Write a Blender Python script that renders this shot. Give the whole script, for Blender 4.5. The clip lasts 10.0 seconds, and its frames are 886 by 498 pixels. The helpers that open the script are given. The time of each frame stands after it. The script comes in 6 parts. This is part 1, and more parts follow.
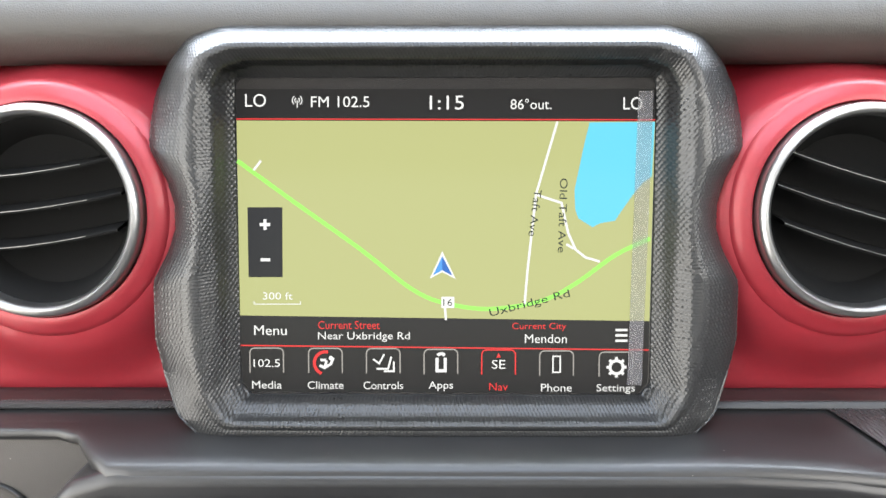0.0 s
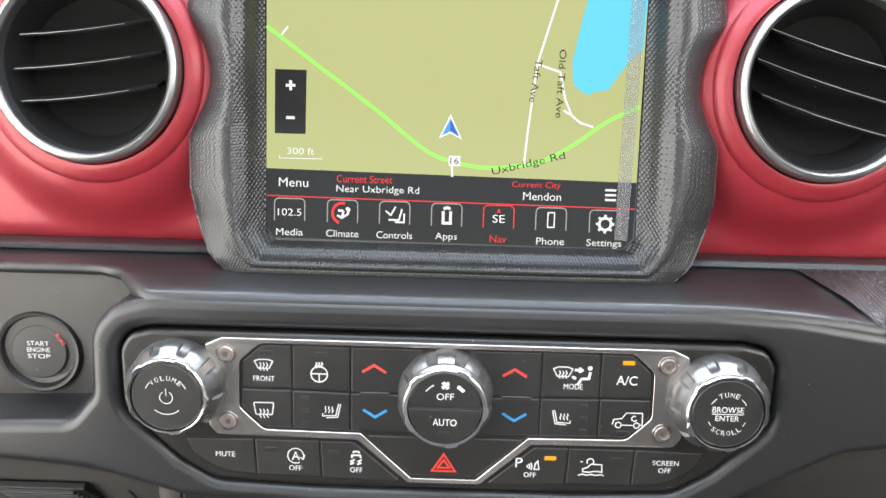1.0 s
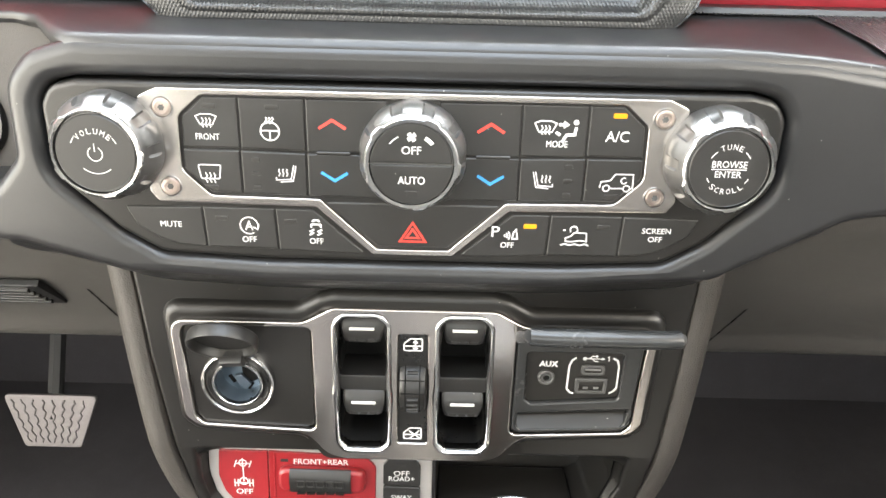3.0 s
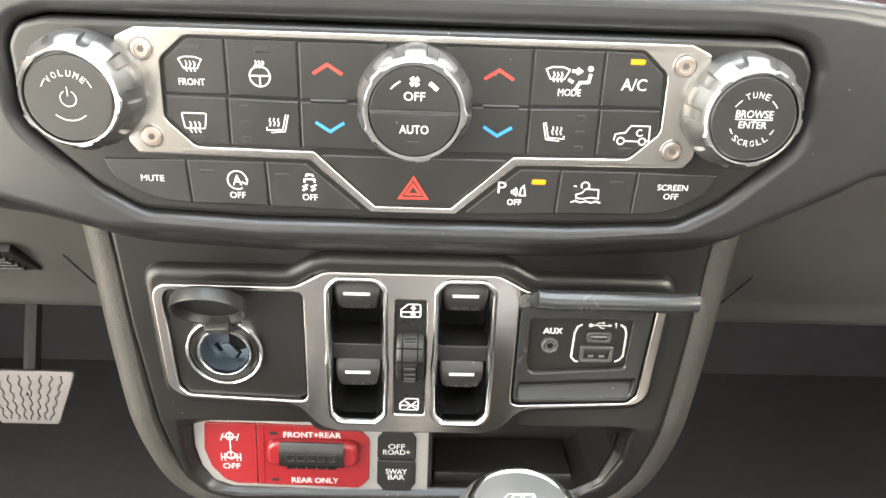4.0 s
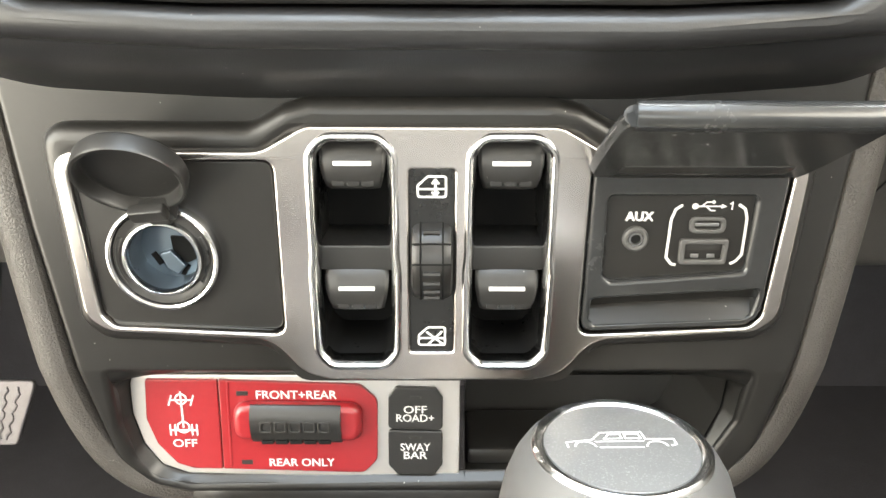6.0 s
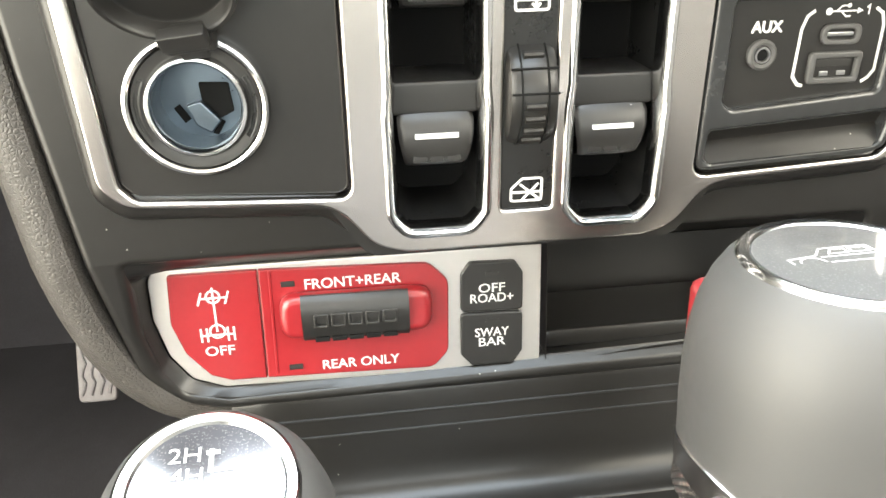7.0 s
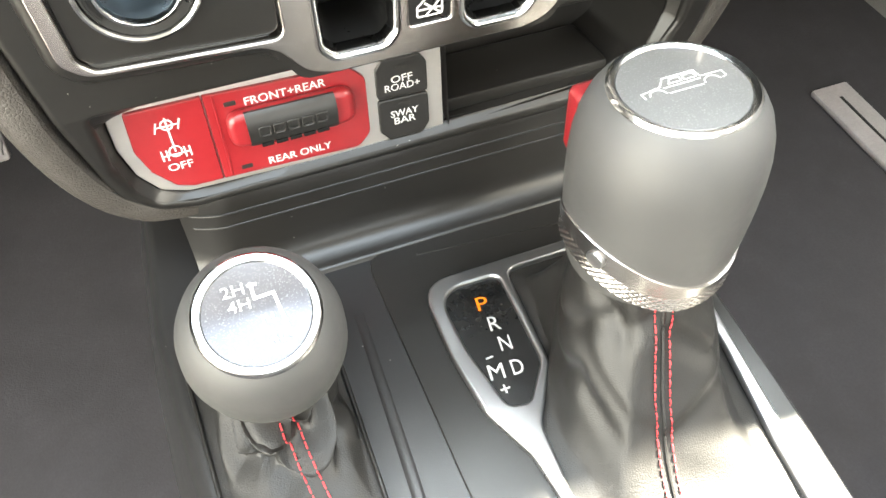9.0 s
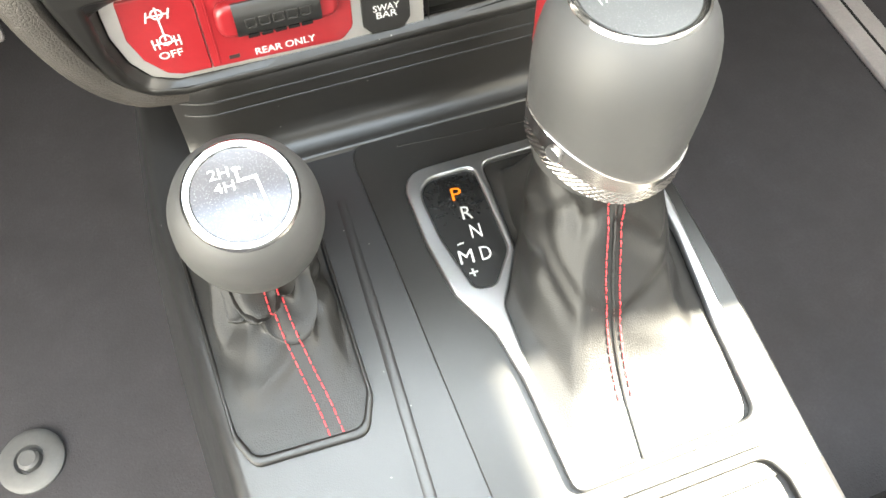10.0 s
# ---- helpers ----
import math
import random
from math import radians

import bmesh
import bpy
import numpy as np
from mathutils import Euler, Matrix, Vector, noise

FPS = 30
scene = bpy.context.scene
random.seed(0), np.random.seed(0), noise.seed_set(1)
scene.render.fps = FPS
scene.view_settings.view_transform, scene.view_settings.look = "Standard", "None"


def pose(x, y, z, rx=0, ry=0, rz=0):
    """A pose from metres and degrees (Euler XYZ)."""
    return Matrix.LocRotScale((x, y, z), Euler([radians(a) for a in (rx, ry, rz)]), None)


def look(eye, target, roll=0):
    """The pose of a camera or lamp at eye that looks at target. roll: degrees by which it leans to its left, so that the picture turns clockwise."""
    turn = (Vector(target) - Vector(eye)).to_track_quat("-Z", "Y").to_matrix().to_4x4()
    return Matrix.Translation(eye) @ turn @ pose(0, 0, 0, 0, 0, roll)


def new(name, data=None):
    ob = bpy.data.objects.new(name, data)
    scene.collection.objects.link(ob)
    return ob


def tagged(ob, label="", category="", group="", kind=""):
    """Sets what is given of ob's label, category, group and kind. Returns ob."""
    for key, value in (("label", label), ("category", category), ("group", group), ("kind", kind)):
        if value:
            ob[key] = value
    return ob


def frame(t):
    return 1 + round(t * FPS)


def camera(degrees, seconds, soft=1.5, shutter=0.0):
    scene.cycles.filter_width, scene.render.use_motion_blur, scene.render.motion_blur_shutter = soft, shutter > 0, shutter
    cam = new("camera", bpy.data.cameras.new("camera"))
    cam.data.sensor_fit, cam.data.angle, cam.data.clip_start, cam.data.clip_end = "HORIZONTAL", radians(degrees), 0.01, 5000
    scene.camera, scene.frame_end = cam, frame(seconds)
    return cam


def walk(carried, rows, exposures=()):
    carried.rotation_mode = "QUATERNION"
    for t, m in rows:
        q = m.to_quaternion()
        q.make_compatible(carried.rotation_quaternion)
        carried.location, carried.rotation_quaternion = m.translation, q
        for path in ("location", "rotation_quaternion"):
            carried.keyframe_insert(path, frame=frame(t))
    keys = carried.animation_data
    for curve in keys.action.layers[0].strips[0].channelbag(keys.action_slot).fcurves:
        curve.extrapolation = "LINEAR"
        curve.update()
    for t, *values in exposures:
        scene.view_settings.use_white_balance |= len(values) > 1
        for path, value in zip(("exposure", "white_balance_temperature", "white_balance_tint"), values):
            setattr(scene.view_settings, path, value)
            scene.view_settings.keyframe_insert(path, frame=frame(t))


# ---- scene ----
cam = camera(60.2, 10.0)
PATH = [
    (0, (0.001, 0.011, 1.008), (-0.011, 1.955, 0.54), -0.1),
    (0.5, (0.011, -0.018, 0.997), (-0.018, 1.931, 0.547), 0.3),
    (1, (0.001, -0.034, 0.969), (-0.022, 1.89, 0.423), 1.4),
    (1.5, (0.003, -0.006, 0.925), (-0.002, 1.879, 0.257), 1.1),
    (2, (0.01, -0.002, 0.908), (0.009, 1.863, 0.186), 0.9),
    (2.5, (0.012, -0.012, 0.914), (0.004, 1.822, 0.117), 1.1),
    (2.7, (0.013, -0.013, 0.915), (0.006, 1.803, 0.079), 1.2),
    (4, (0.004, 0.001, 0.898), (0.058, 1.773, -0.028), 2.3),
    (4.5, (0.005, 0.027, 0.865), (0.043, 1.816, -0.028), 1.5),
    (5, (0.004, 0.05, 0.831), (0.025, 1.86, -0.018), 0.7),
    (5.2, (0.004, 0.056, 0.817), (0.015, 1.875, -0.016), 0.5),
    (6.3, (-0.004, 0.075, 0.783), (0.026, 1.909, -0.015), 0.1),
    (6.5, (-0.015, 0.08, 0.775), (0.06, 1.906, -0.038), -0.1),
    (7, (-0.05, 0.099, 0.747), (0.191, 1.856, -0.178), -0.6),
    (7.5, (-0.071, 0.106, 0.737), (0.277, 1.769, -0.318), -1.5),
    (8, (-0.079, 0.113, 0.745), (0.36, 1.673, -0.426), -1.8),
    (8.5, (-0.082, 0.104, 0.787), (0.409, 1.468, -0.591), -0.8),
    (9, (-0.074, 0.092, 0.815), (0.373, 1.199, -0.789), 1.0),
    (9.5, (-0.068, 0.081, 0.829), (0.316, 1.03, -0.89), 2.1),
    (10, (-0.07, 0.076, 0.832), (0.301, 0.966, -0.92), 3.1),
]
EXPOSURES = [(0.0, 4.02, 6500, 9), (1.0, 4.0, 6450, 9), (1.5, 4.33, 6450, 9), (2.5, 4.66, 6750, 8), (4.5, 4.89, 7000, 6), (6.5, 5.03, 7080, 5), (7.5, 5.02, 7050, 4), (10.0, 5.04, 7050, 4)]
walk(cam, [(t, look(eye, target, roll)) for t, eye, target, roll in PATH], EXPOSURES)

# ---- light ----
world = bpy.data.worlds.new("sky")
scene.world = world
world.use_nodes = True
wn = world.node_tree.nodes
sky = wn.new("ShaderNodeTexSky")
sky.sky_type, sky.sun_disc = "NISHITA", False
sky.sun_elevation, sky.sun_rotation = radians(52), radians(85)
wn["Background"].inputs["Strength"].default_value = 0.022
world.node_tree.links.new(sky.outputs[0], wn["Background"].inputs["Color"])

sun = new("sun", bpy.data.lights.new("sun", "SUN"))
sun.data.energy, sun.data.angle, sun.data.color = 5.0, radians(0.5), (1.0, 0.95, 0.86)
sun.matrix_basis = look((0.725, 0.09, 1.44), (-0.034, 0.150, 0.553))


def window_light(name, eye, target, w, h, power, tint):
    lamp = bpy.data.lights.new(name, "AREA")
    lamp.shape, lamp.size, lamp.size_y, lamp.energy, lamp.color = "RECTANGLE", w, h, power, tint
    ob = new(name, lamp)
    ob.matrix_basis = look(eye, target)
    return ob


window_light("windscreen_daylight", (0, 0.595, 1.27), (0, 0.195, 0.76), 1.25, 0.62, 3.5, (0.88, 0.97, 1.09))
window_light("left_door_daylight", (-0.70, -0.32, 0.93), (0, -0.25, 0.85), 1.05, 0.96, 1.55, (1.0, 0.95, 0.88))
window_light("right_door_daylight", (0.70, -0.40, 1.22), (0, -0.30, 0.95), 0.94, 0.42, 0.74, (1.0, 0.93, 0.83))
window_light("roof_panel_daylight", (0, -0.06, 1.485), (0, -0.06, 0.5), 0.62, 0.50, 0.42, (0.84, 0.96, 1.12))
window_light("rear_window_daylight", (0, -1.58, 1.12), (0, 0, 0.95), 1.25, 0.62, 0.34, (1.0, 0.92, 0.82))

# ---- building tools ----
MM = 0.001


class Plane:
    """A leaning panel: local x, z (as in the world) and w, towards the cabin, all in millimetres."""

    def __init__(self, y0, slope, z0, rise=0.0):
        c = MM / math.sqrt(1 + slope * slope)
        self.m = Matrix(((MM, 0, 0, 0), (0, slope * MM, -c, y0 - slope * z0), (0, MM, slope * c, rise), (0, 0, 0, 1)))


SCREEN = Plane(0.307, 0.19, 0.875)
BEZEL = Plane(0.295, 0.15, 0.863)
CLIMATE = Plane(0.270, 0.05, 0.80, -0.0012)
SWITCH = Plane(0.291, 0.04, 0.69)
LOCKER = Plane(0.303, 0.12, 0.61)
IGNITION = Plane(0.300, 0.05, 0.818)
VENT = Plane(0.312, 0.12, 0.95)


class Flat:
    """A level panel: local x, y and w, upwards, in millimetres."""

    def __init__(self, z):
        self.m = Matrix(((MM, 0, 0, 0), (0, MM, 0, 0), (0, 0, MM, z), (0, 0, 0, 1)))


class Axis:
    """A frame whose w axis runs from a foot to a tip (metres); x stays sideways."""

    def __init__(self, foot, tip, turn=0):
        foot, tip = Vector(foot), Vector(tip)
        w = (tip - foot).normalized()
        u = Vector((1, 0, 0)) if abs(w.x) < 0.9 else Vector((0, 0, 1))
        u = (u - w * u.dot(w)).normalized()
        v = w.cross(u)
        self.m = Matrix.Translation(foot) @ Matrix((u, v, w)).transposed().to_4x4() @ Matrix.Rotation(radians(turn), 4, "Z") @ Matrix.Scale(MM, 4)
        self.long = (tip - foot).length / MM


class Raw:
    """A frame given by its own matrix."""

    def __init__(self, m):
        self.m = m


DECK = Flat(0.553)


def thing(name, at, label, category, group="", kind=""):
    ob = new(name)
    ob.empty_display_size = 0.02
    ob.matrix_basis = Matrix.Translation(at)
    ob["at"] = list(at)
    return tagged(ob, label, category, group, kind)


def root_of(ob):
    while ob.parent:
        ob = ob.parent
    return ob


def part(name, bm, material, parent=None, label="", smooth=40):
    """One mesh object, built in world metres, under a thing or a part."""
    me = bpy.data.meshes.new(name)
    if parent is not None:
        bm.transform(Matrix.Translation(Vector(root_of(parent).matrix_basis.translation)).inverted())
    bm.normal_update()
    bm.to_mesh(me)
    bm.free()
    if smooth:
        me.shade_smooth()
        me.set_sharp_from_angle(angle=radians(smooth))
    me.materials.append(material)
    ob = new(name, me)
    if smooth and len(me.polygons) > 30:
        wm = ob.modifiers.new("weighted_normal", "WEIGHTED_NORMAL")
        wm.keep_sharp = True
    if parent is not None:
        ob.parent = parent
    if label:
        ob["label"] = label
    return ob


def join(*bms):
    out = bms[0]
    for b in bms[1:]:
        me = bpy.data.meshes.new("tmp")
        b.to_mesh(me)
        b.free()
        out.from_mesh(me)
        bpy.data.meshes.remove(me)
    return out


def offset(pts, d):
    """An outline moved outwards by d (inwards if negative)."""
    P = [Vector(p) for p in pts]
    n = len(P)
    area = sum(P[i - 1].x * P[i].y - P[i].x * P[i - 1].y for i in range(n))
    s, out = (1 if area > 0 else -1), []
    for i, p in enumerate(P):
        t = (P[(i + 1) % n] - P[i - 1])
        t = t.normalized() if t.length > 1e-9 else Vector((1, 0))
        out.append((p.x + t.y * d * s, p.y - t.x * d * s))
    return out


def ring(pl, pts, profile):
    """A moulding along a closed outline: profile of (outward offset, w)."""
    rows = [[pl.m @ Vector((x, z, w)) for x, z in offset(pts, d)] for d, w in profile]
    return skin(rows, closed=True)


def mirror(pts):
    return [(-x, z) for x, z in reversed(pts)]


def both(right):
    """A closed symmetric outline from its right half, given from top to bottom."""
    return right + mirror(right)


def fillet(pts, r, n=4):
    out, k = [], len(pts)
    for i in range(k):
        rr = r[i % len(r)] if isinstance(r, (list, tuple)) else r
        p, a, b = Vector(pts[i]), Vector(pts[i - 1]), Vector(pts[(i + 1) % k])
        da, db = a - p, b - p
        la, lb = da.length, db.length
        if rr <= 0 or la < 1e-6 or lb < 1e-6:
            out.append(tuple(p))
            continue
        ang = da.angle(db)
        d = min(rr / max(math.tan(ang / 2), 1e-3), la * 0.48, lb * 0.48)
        s, e = p + da / la * d, p + db / lb * d
        for j in range(n + 1):
            t = j / n
            out.append(tuple(s * (1 - t) ** 2 + p * 2 * t * (1 - t) + e * t * t))
    return out


def from_curve(cu):
    ob = bpy.data.objects.new("tmp", cu)
    scene.collection.objects.link(ob)
    bpy.context.view_layer.update()
    dg = bpy.context.evaluated_depsgraph_get()
    me = bpy.data.meshes.new_from_object(ob.evaluated_get(dg))
    bm = bmesh.new()
    bm.from_mesh(me)
    bpy.data.objects.remove(ob)
    bpy.data.curves.remove(cu)
    bpy.data.meshes.remove(me)
    return bm


def spaced(pts, d):
    """An outline without points that lie closer together than d."""
    out = [Vector(pts[0])]
    for p in pts[1:]:
        if (Vector(p) - out[-1]).length > d:
            out.append(Vector(p))
    if (out[0] - out[-1]).length <= d:
        out.pop()
    return out


def plate(pl, outlines, w0, w1, bevel=0.3, res=2):
    """A flat piece with holes: the first outline less the others, from w0 to w1, its edges rounded."""
    cu = bpy.data.curves.new("tmp", "CURVE")
    cu.dimensions, cu.fill_mode = "2D", "BOTH"
    bevel = min(bevel, (w1 - w0) / 2.01)
    cu.extrude, cu.bevel_depth, cu.bevel_resolution, cu.offset = (w1 - w0) / 2 - bevel, bevel, res, -bevel
    for pts in outlines:
        pts = spaced(pts, min(0.3, bevel * 0.5))
        sp = cu.splines.new("POLY")
        sp.points.add(len(pts) - 1)
        sp.use_cyclic_u = True
        for q, p in zip(sp.points, pts):
            q.co = (p[0], p[1], 0, 1)
    bm = from_curve(cu)
    bmesh.ops.remove_doubles(bm, verts=bm.verts, dist=0.001)
    bmesh.ops.translate(bm, verts=bm.verts, vec=(0, 0, (w0 + w1) / 2))
    bm.transform(pl.m)
    bmesh.ops.recalc_face_normals(bm, faces=bm.faces)
    return bm


def tube(pl, pts, r, closed=False, w=0.0, sides=8, flat=1.0):
    """A round bead along points (x, z) or (x, z, w)."""
    P = [Vector((p[0], p[1], p[2] if len(p) > 2 else w)) for p in pts]
    bm = bmesh.new()
    rings, n = [], len(P)
    for i, p in enumerate(P):
        a = P[i - 1] if (closed or i) else P[i]
        b = P[(i + 1) % n] if (closed or i < n - 1) else P[i]
        t = (b - a).normalized()
        up = Vector((0, 0, 1)) if abs(t.z) < 0.9 else Vector((0, 1, 0))
        s = t.cross(up).normalized()
        u = s.cross(t)
        rings.append([bm.verts.new(p + s * r * math.cos(2 * math.pi * k / sides) + u * r * flat * math.sin(2 * math.pi * k / sides)) for k in range(sides)])
    for i in range(n if closed else n - 1):
        a, b = rings[i], rings[(i + 1) % n]
        for k in range(sides):
            bm.faces.new((a[k], a[(k + 1) % sides], b[(k + 1) % sides], b[k]))
    if not closed:
        bm.faces.new(rings[0])
        bm.faces.new(rings[-1])
    bm.transform(pl.m)
    bmesh.ops.recalc_face_normals(bm, faces=bm.faces)
    return bm


def strokes(pl, lines, width, w, thick=0.12, discs=()):
    """Printed marks: ribbons along polylines (closed when the ends meet) and filled discs, a hair above the face."""
    bm = bmesh.new()
    for pts in lines:
        P = [Vector(p) for p in pts]
        closed = (P[0] - P[-1]).length < 1e-4
        if closed:
            P = P[:-1]
        n, L, R = len(P), [], []
        for i, p in enumerate(P):
            a = P[i - 1] if (closed or i) else None
            b = P[(i + 1) % n] if (closed or i < n - 1) else None
            d1 = (p - a).normalized() if a is not None else (b - p).normalized()
            d2 = (b - p).normalized() if b is not None else d1
            t = (d1 + d2)
            t = t.normalized() if t.length > 1e-6 else d1
            nrm = Vector((-t.y, t.x))
            k = 1 / max(0.45, abs(nrm.dot(Vector((-d1.y, d1.x)))))
            q = nrm * width / 2 * k
            L.append(bm.verts.new((p.x + q.x, p.y + q.y, w + thick)))
            R.append(bm.verts.new((p.x - q.x, p.y - q.y, w + thick)))
        for i in range(n if closed else n - 1):
            j = (i + 1) % n
            bm.faces.new((L[i], R[i], R[j], L[j]))
    for x, z, r in discs:
        bm.faces.new([bm.verts.new((x + r * math.cos(2 * math.pi * k / 14), z + r * math.sin(2 * math.pi * k / 14), w + thick)) for k in range(14)])
    bm.transform(pl.m)
    for f in bm.faces:
        f.normal_update()
        if f.normal.dot((pl.m.to_3x3() @ Vector((0, 0, 1)))) < 0:
            f.normal_flip()
    return bm


def arc(x, z, r, a0, a1, n=12, rz=None):
    rz = r if rz is None else rz
    return [(x + r * math.cos(radians(a0 + (a1 - a0) * i / n)), z + rz * math.sin(radians(a0 + (a1 - a0) * i / n))) for i in range(n + 1)]


def lettering(pl, text, x, z, w, wide, high, turn=0.0, align="CENTER", shear=0.0, bold=0.0):
    """Flat letters: wide x high millimetres over all, centred on (x, z), or from x on with LEFT."""
    cu = bpy.data.curves.new("tmp", "FONT")
    cu.body, cu.align_x, cu.size, cu.resolution_u = text, "LEFT", 10, 3
    cu.offset, cu.shear = 0.0, shear
    bm = from_curve(cu)
    xs, ys = [v.co.x for v in bm.verts], [v.co.y for v in bm.verts]
    x0, x1, y0, y1 = min(xs), max(xs), min(ys), max(ys)
    cx = 0.0 if align == "LEFT" else wide / 2
    rot = Matrix.Rotation(radians(turn), 3, "Z")
    for v in bm.verts:
        p = rot @ Vector(((v.co.x - x0) / (x1 - x0) * wide - cx, (v.co.y - (y0 + y1) / 2) / (y1 - y0) * high, 0))
        v.co = (p.x + x, p.y + z, w)
    if bold:
        twins = [bm]
        for dx, dz, dw in ((bold, 0, 0.015), (0, bold * 0.7, 0.03), (bold, bold * 0.7, 0.045)):
            t = bm.copy()
            bmesh.ops.translate(t, verts=t.verts, vec=(dx - bold / 2, dz - bold * 0.35, dw))
            twins.append(t)
        bm = join(*twins)
    bm.transform(pl.m)
    return bm


def arc_lettering(pl, text, x, z, r, mid, step, w, high, inward=False):
    """Letters round a circle, clockwise from the left, or along its lower side."""
    out, n = None, len(text)
    for i, ch in enumerate(text):
        k = i - (n - 1) / 2
        a = mid + k * step if inward else mid - k * step
        wide = high * (0.35 if ch == "I" else 0.75)
        b = lettering(pl, ch, x + r * math.cos(radians(a)), z + r * math.sin(radians(a)), w, wide, high, a + 90 if inward else a - 90)
        out = b if out is None else join(out, b)
    return out


def lathe(pl, profile, x=0.0, z=0.0, segs=48, mod=None, cap=True):
    """Turned round w through (x, z): profile of (radius, w); mod(angle, i) scales the radius."""
    bm, rings = bmesh.new(), []
    for i, (r, h) in enumerate(profile):
        rings.append([bm.verts.new((x + r * (mod(2 * math.pi * k / segs, i) if mod else 1) * math.cos(2 * math.pi * k / segs),
                                    z + r * (mod(2 * math.pi * k / segs, i) if mod else 1) * math.sin(2 * math.pi * k / segs), h)) for k in range(segs)])
    for a, b in zip(rings, rings[1:]):
        for k in range(segs):
            bm.faces.new((a[k], a[(k + 1) % segs], b[(k + 1) % segs], b[k]))
    if cap:
        bm.faces.new(rings[-1])
        bm.faces.new(list(reversed(rings[0])))
    bm.transform(pl.m)
    bmesh.ops.recalc_face_normals(bm, faces=bm.faces)
    return bm


def skin(rows, closed=False, caps=False):
    """A surface through rows of points (world metres)."""
    bm = bmesh.new()
    R = [[bm.verts.new(p) for p in row] for row in rows]
    for a, b in zip(R, R[1:]):
        n = len(a)
        for k in range(n if closed else n - 1):
            bm.faces.new((a[k], a[(k + 1) % n], b[(k + 1) % n], b[k]))
    if caps:
        bm.faces.new(R[0])
        bm.faces.new(R[-1])
    bmesh.ops.recalc_face_normals(bm, faces=bm.faces)
    return bm


def spline(pts, n=6):
    """A smooth line through points."""
    P = [Vector(p) for p in pts]
    out = []
    for i in range(len(P) - 1):
        a, b, c, d = P[max(i - 1, 0)], P[i], P[i + 1], P[min(i + 2, len(P) - 1)]
        for j in range(n):
            t = j / n
            out.append(0.5 * ((2 * b) + (c - a) * t + (2 * a - 5 * b + 4 * c - d) * t * t + (3 * b - a - 3 * c + d) * t ** 3))
    out.append(P[-1])
    return out


def extrude_x(profile, x0, x1, steps=1, bend=None):
    """A sheet along x from a profile of (y, z) in metres; bend(x, y, z) may move its points."""
    rows = []
    for i in range(steps + 1):
        x = x0 + (x1 - x0) * i / steps
        rows.append([bend(x, p[0], p[1]) if bend else (x, p[0], p[1]) for p in profile])
    return skin(rows)


def box(x0, x1, y0, y1, z0, z1, bevel=0.0, seg=2):
    bm = bmesh.new()
    bmesh.ops.create_cube(bm, size=1)
    for v in bm.verts:
        v.co = (x0 if v.co.x < 0 else x1, y0 if v.co.y < 0 else y1, z0 if v.co.z < 0 else z1)
    if bevel:
        bmesh.ops.bevel(bm, geom=bm.edges[:], offset=bevel, segments=seg, affect="EDGES", profile=0.5)
    return bm


def pbox(pl, x0, x1, z0, z1, w0, w1, bevel=0.0, seg=2):
    bm = box(x0, x1, z0, z1, w0, w1, bevel, seg)
    bm.transform(pl.m)
    bmesh.ops.recalc_face_normals(bm, faces=bm.faces)
    return bm


def thicken(bm, t):
    bmesh.ops.solidify(bm, geom=bm.faces[:], thickness=t)
    bmesh.ops.recalc_face_normals(bm, faces=bm.faces)
    return bm


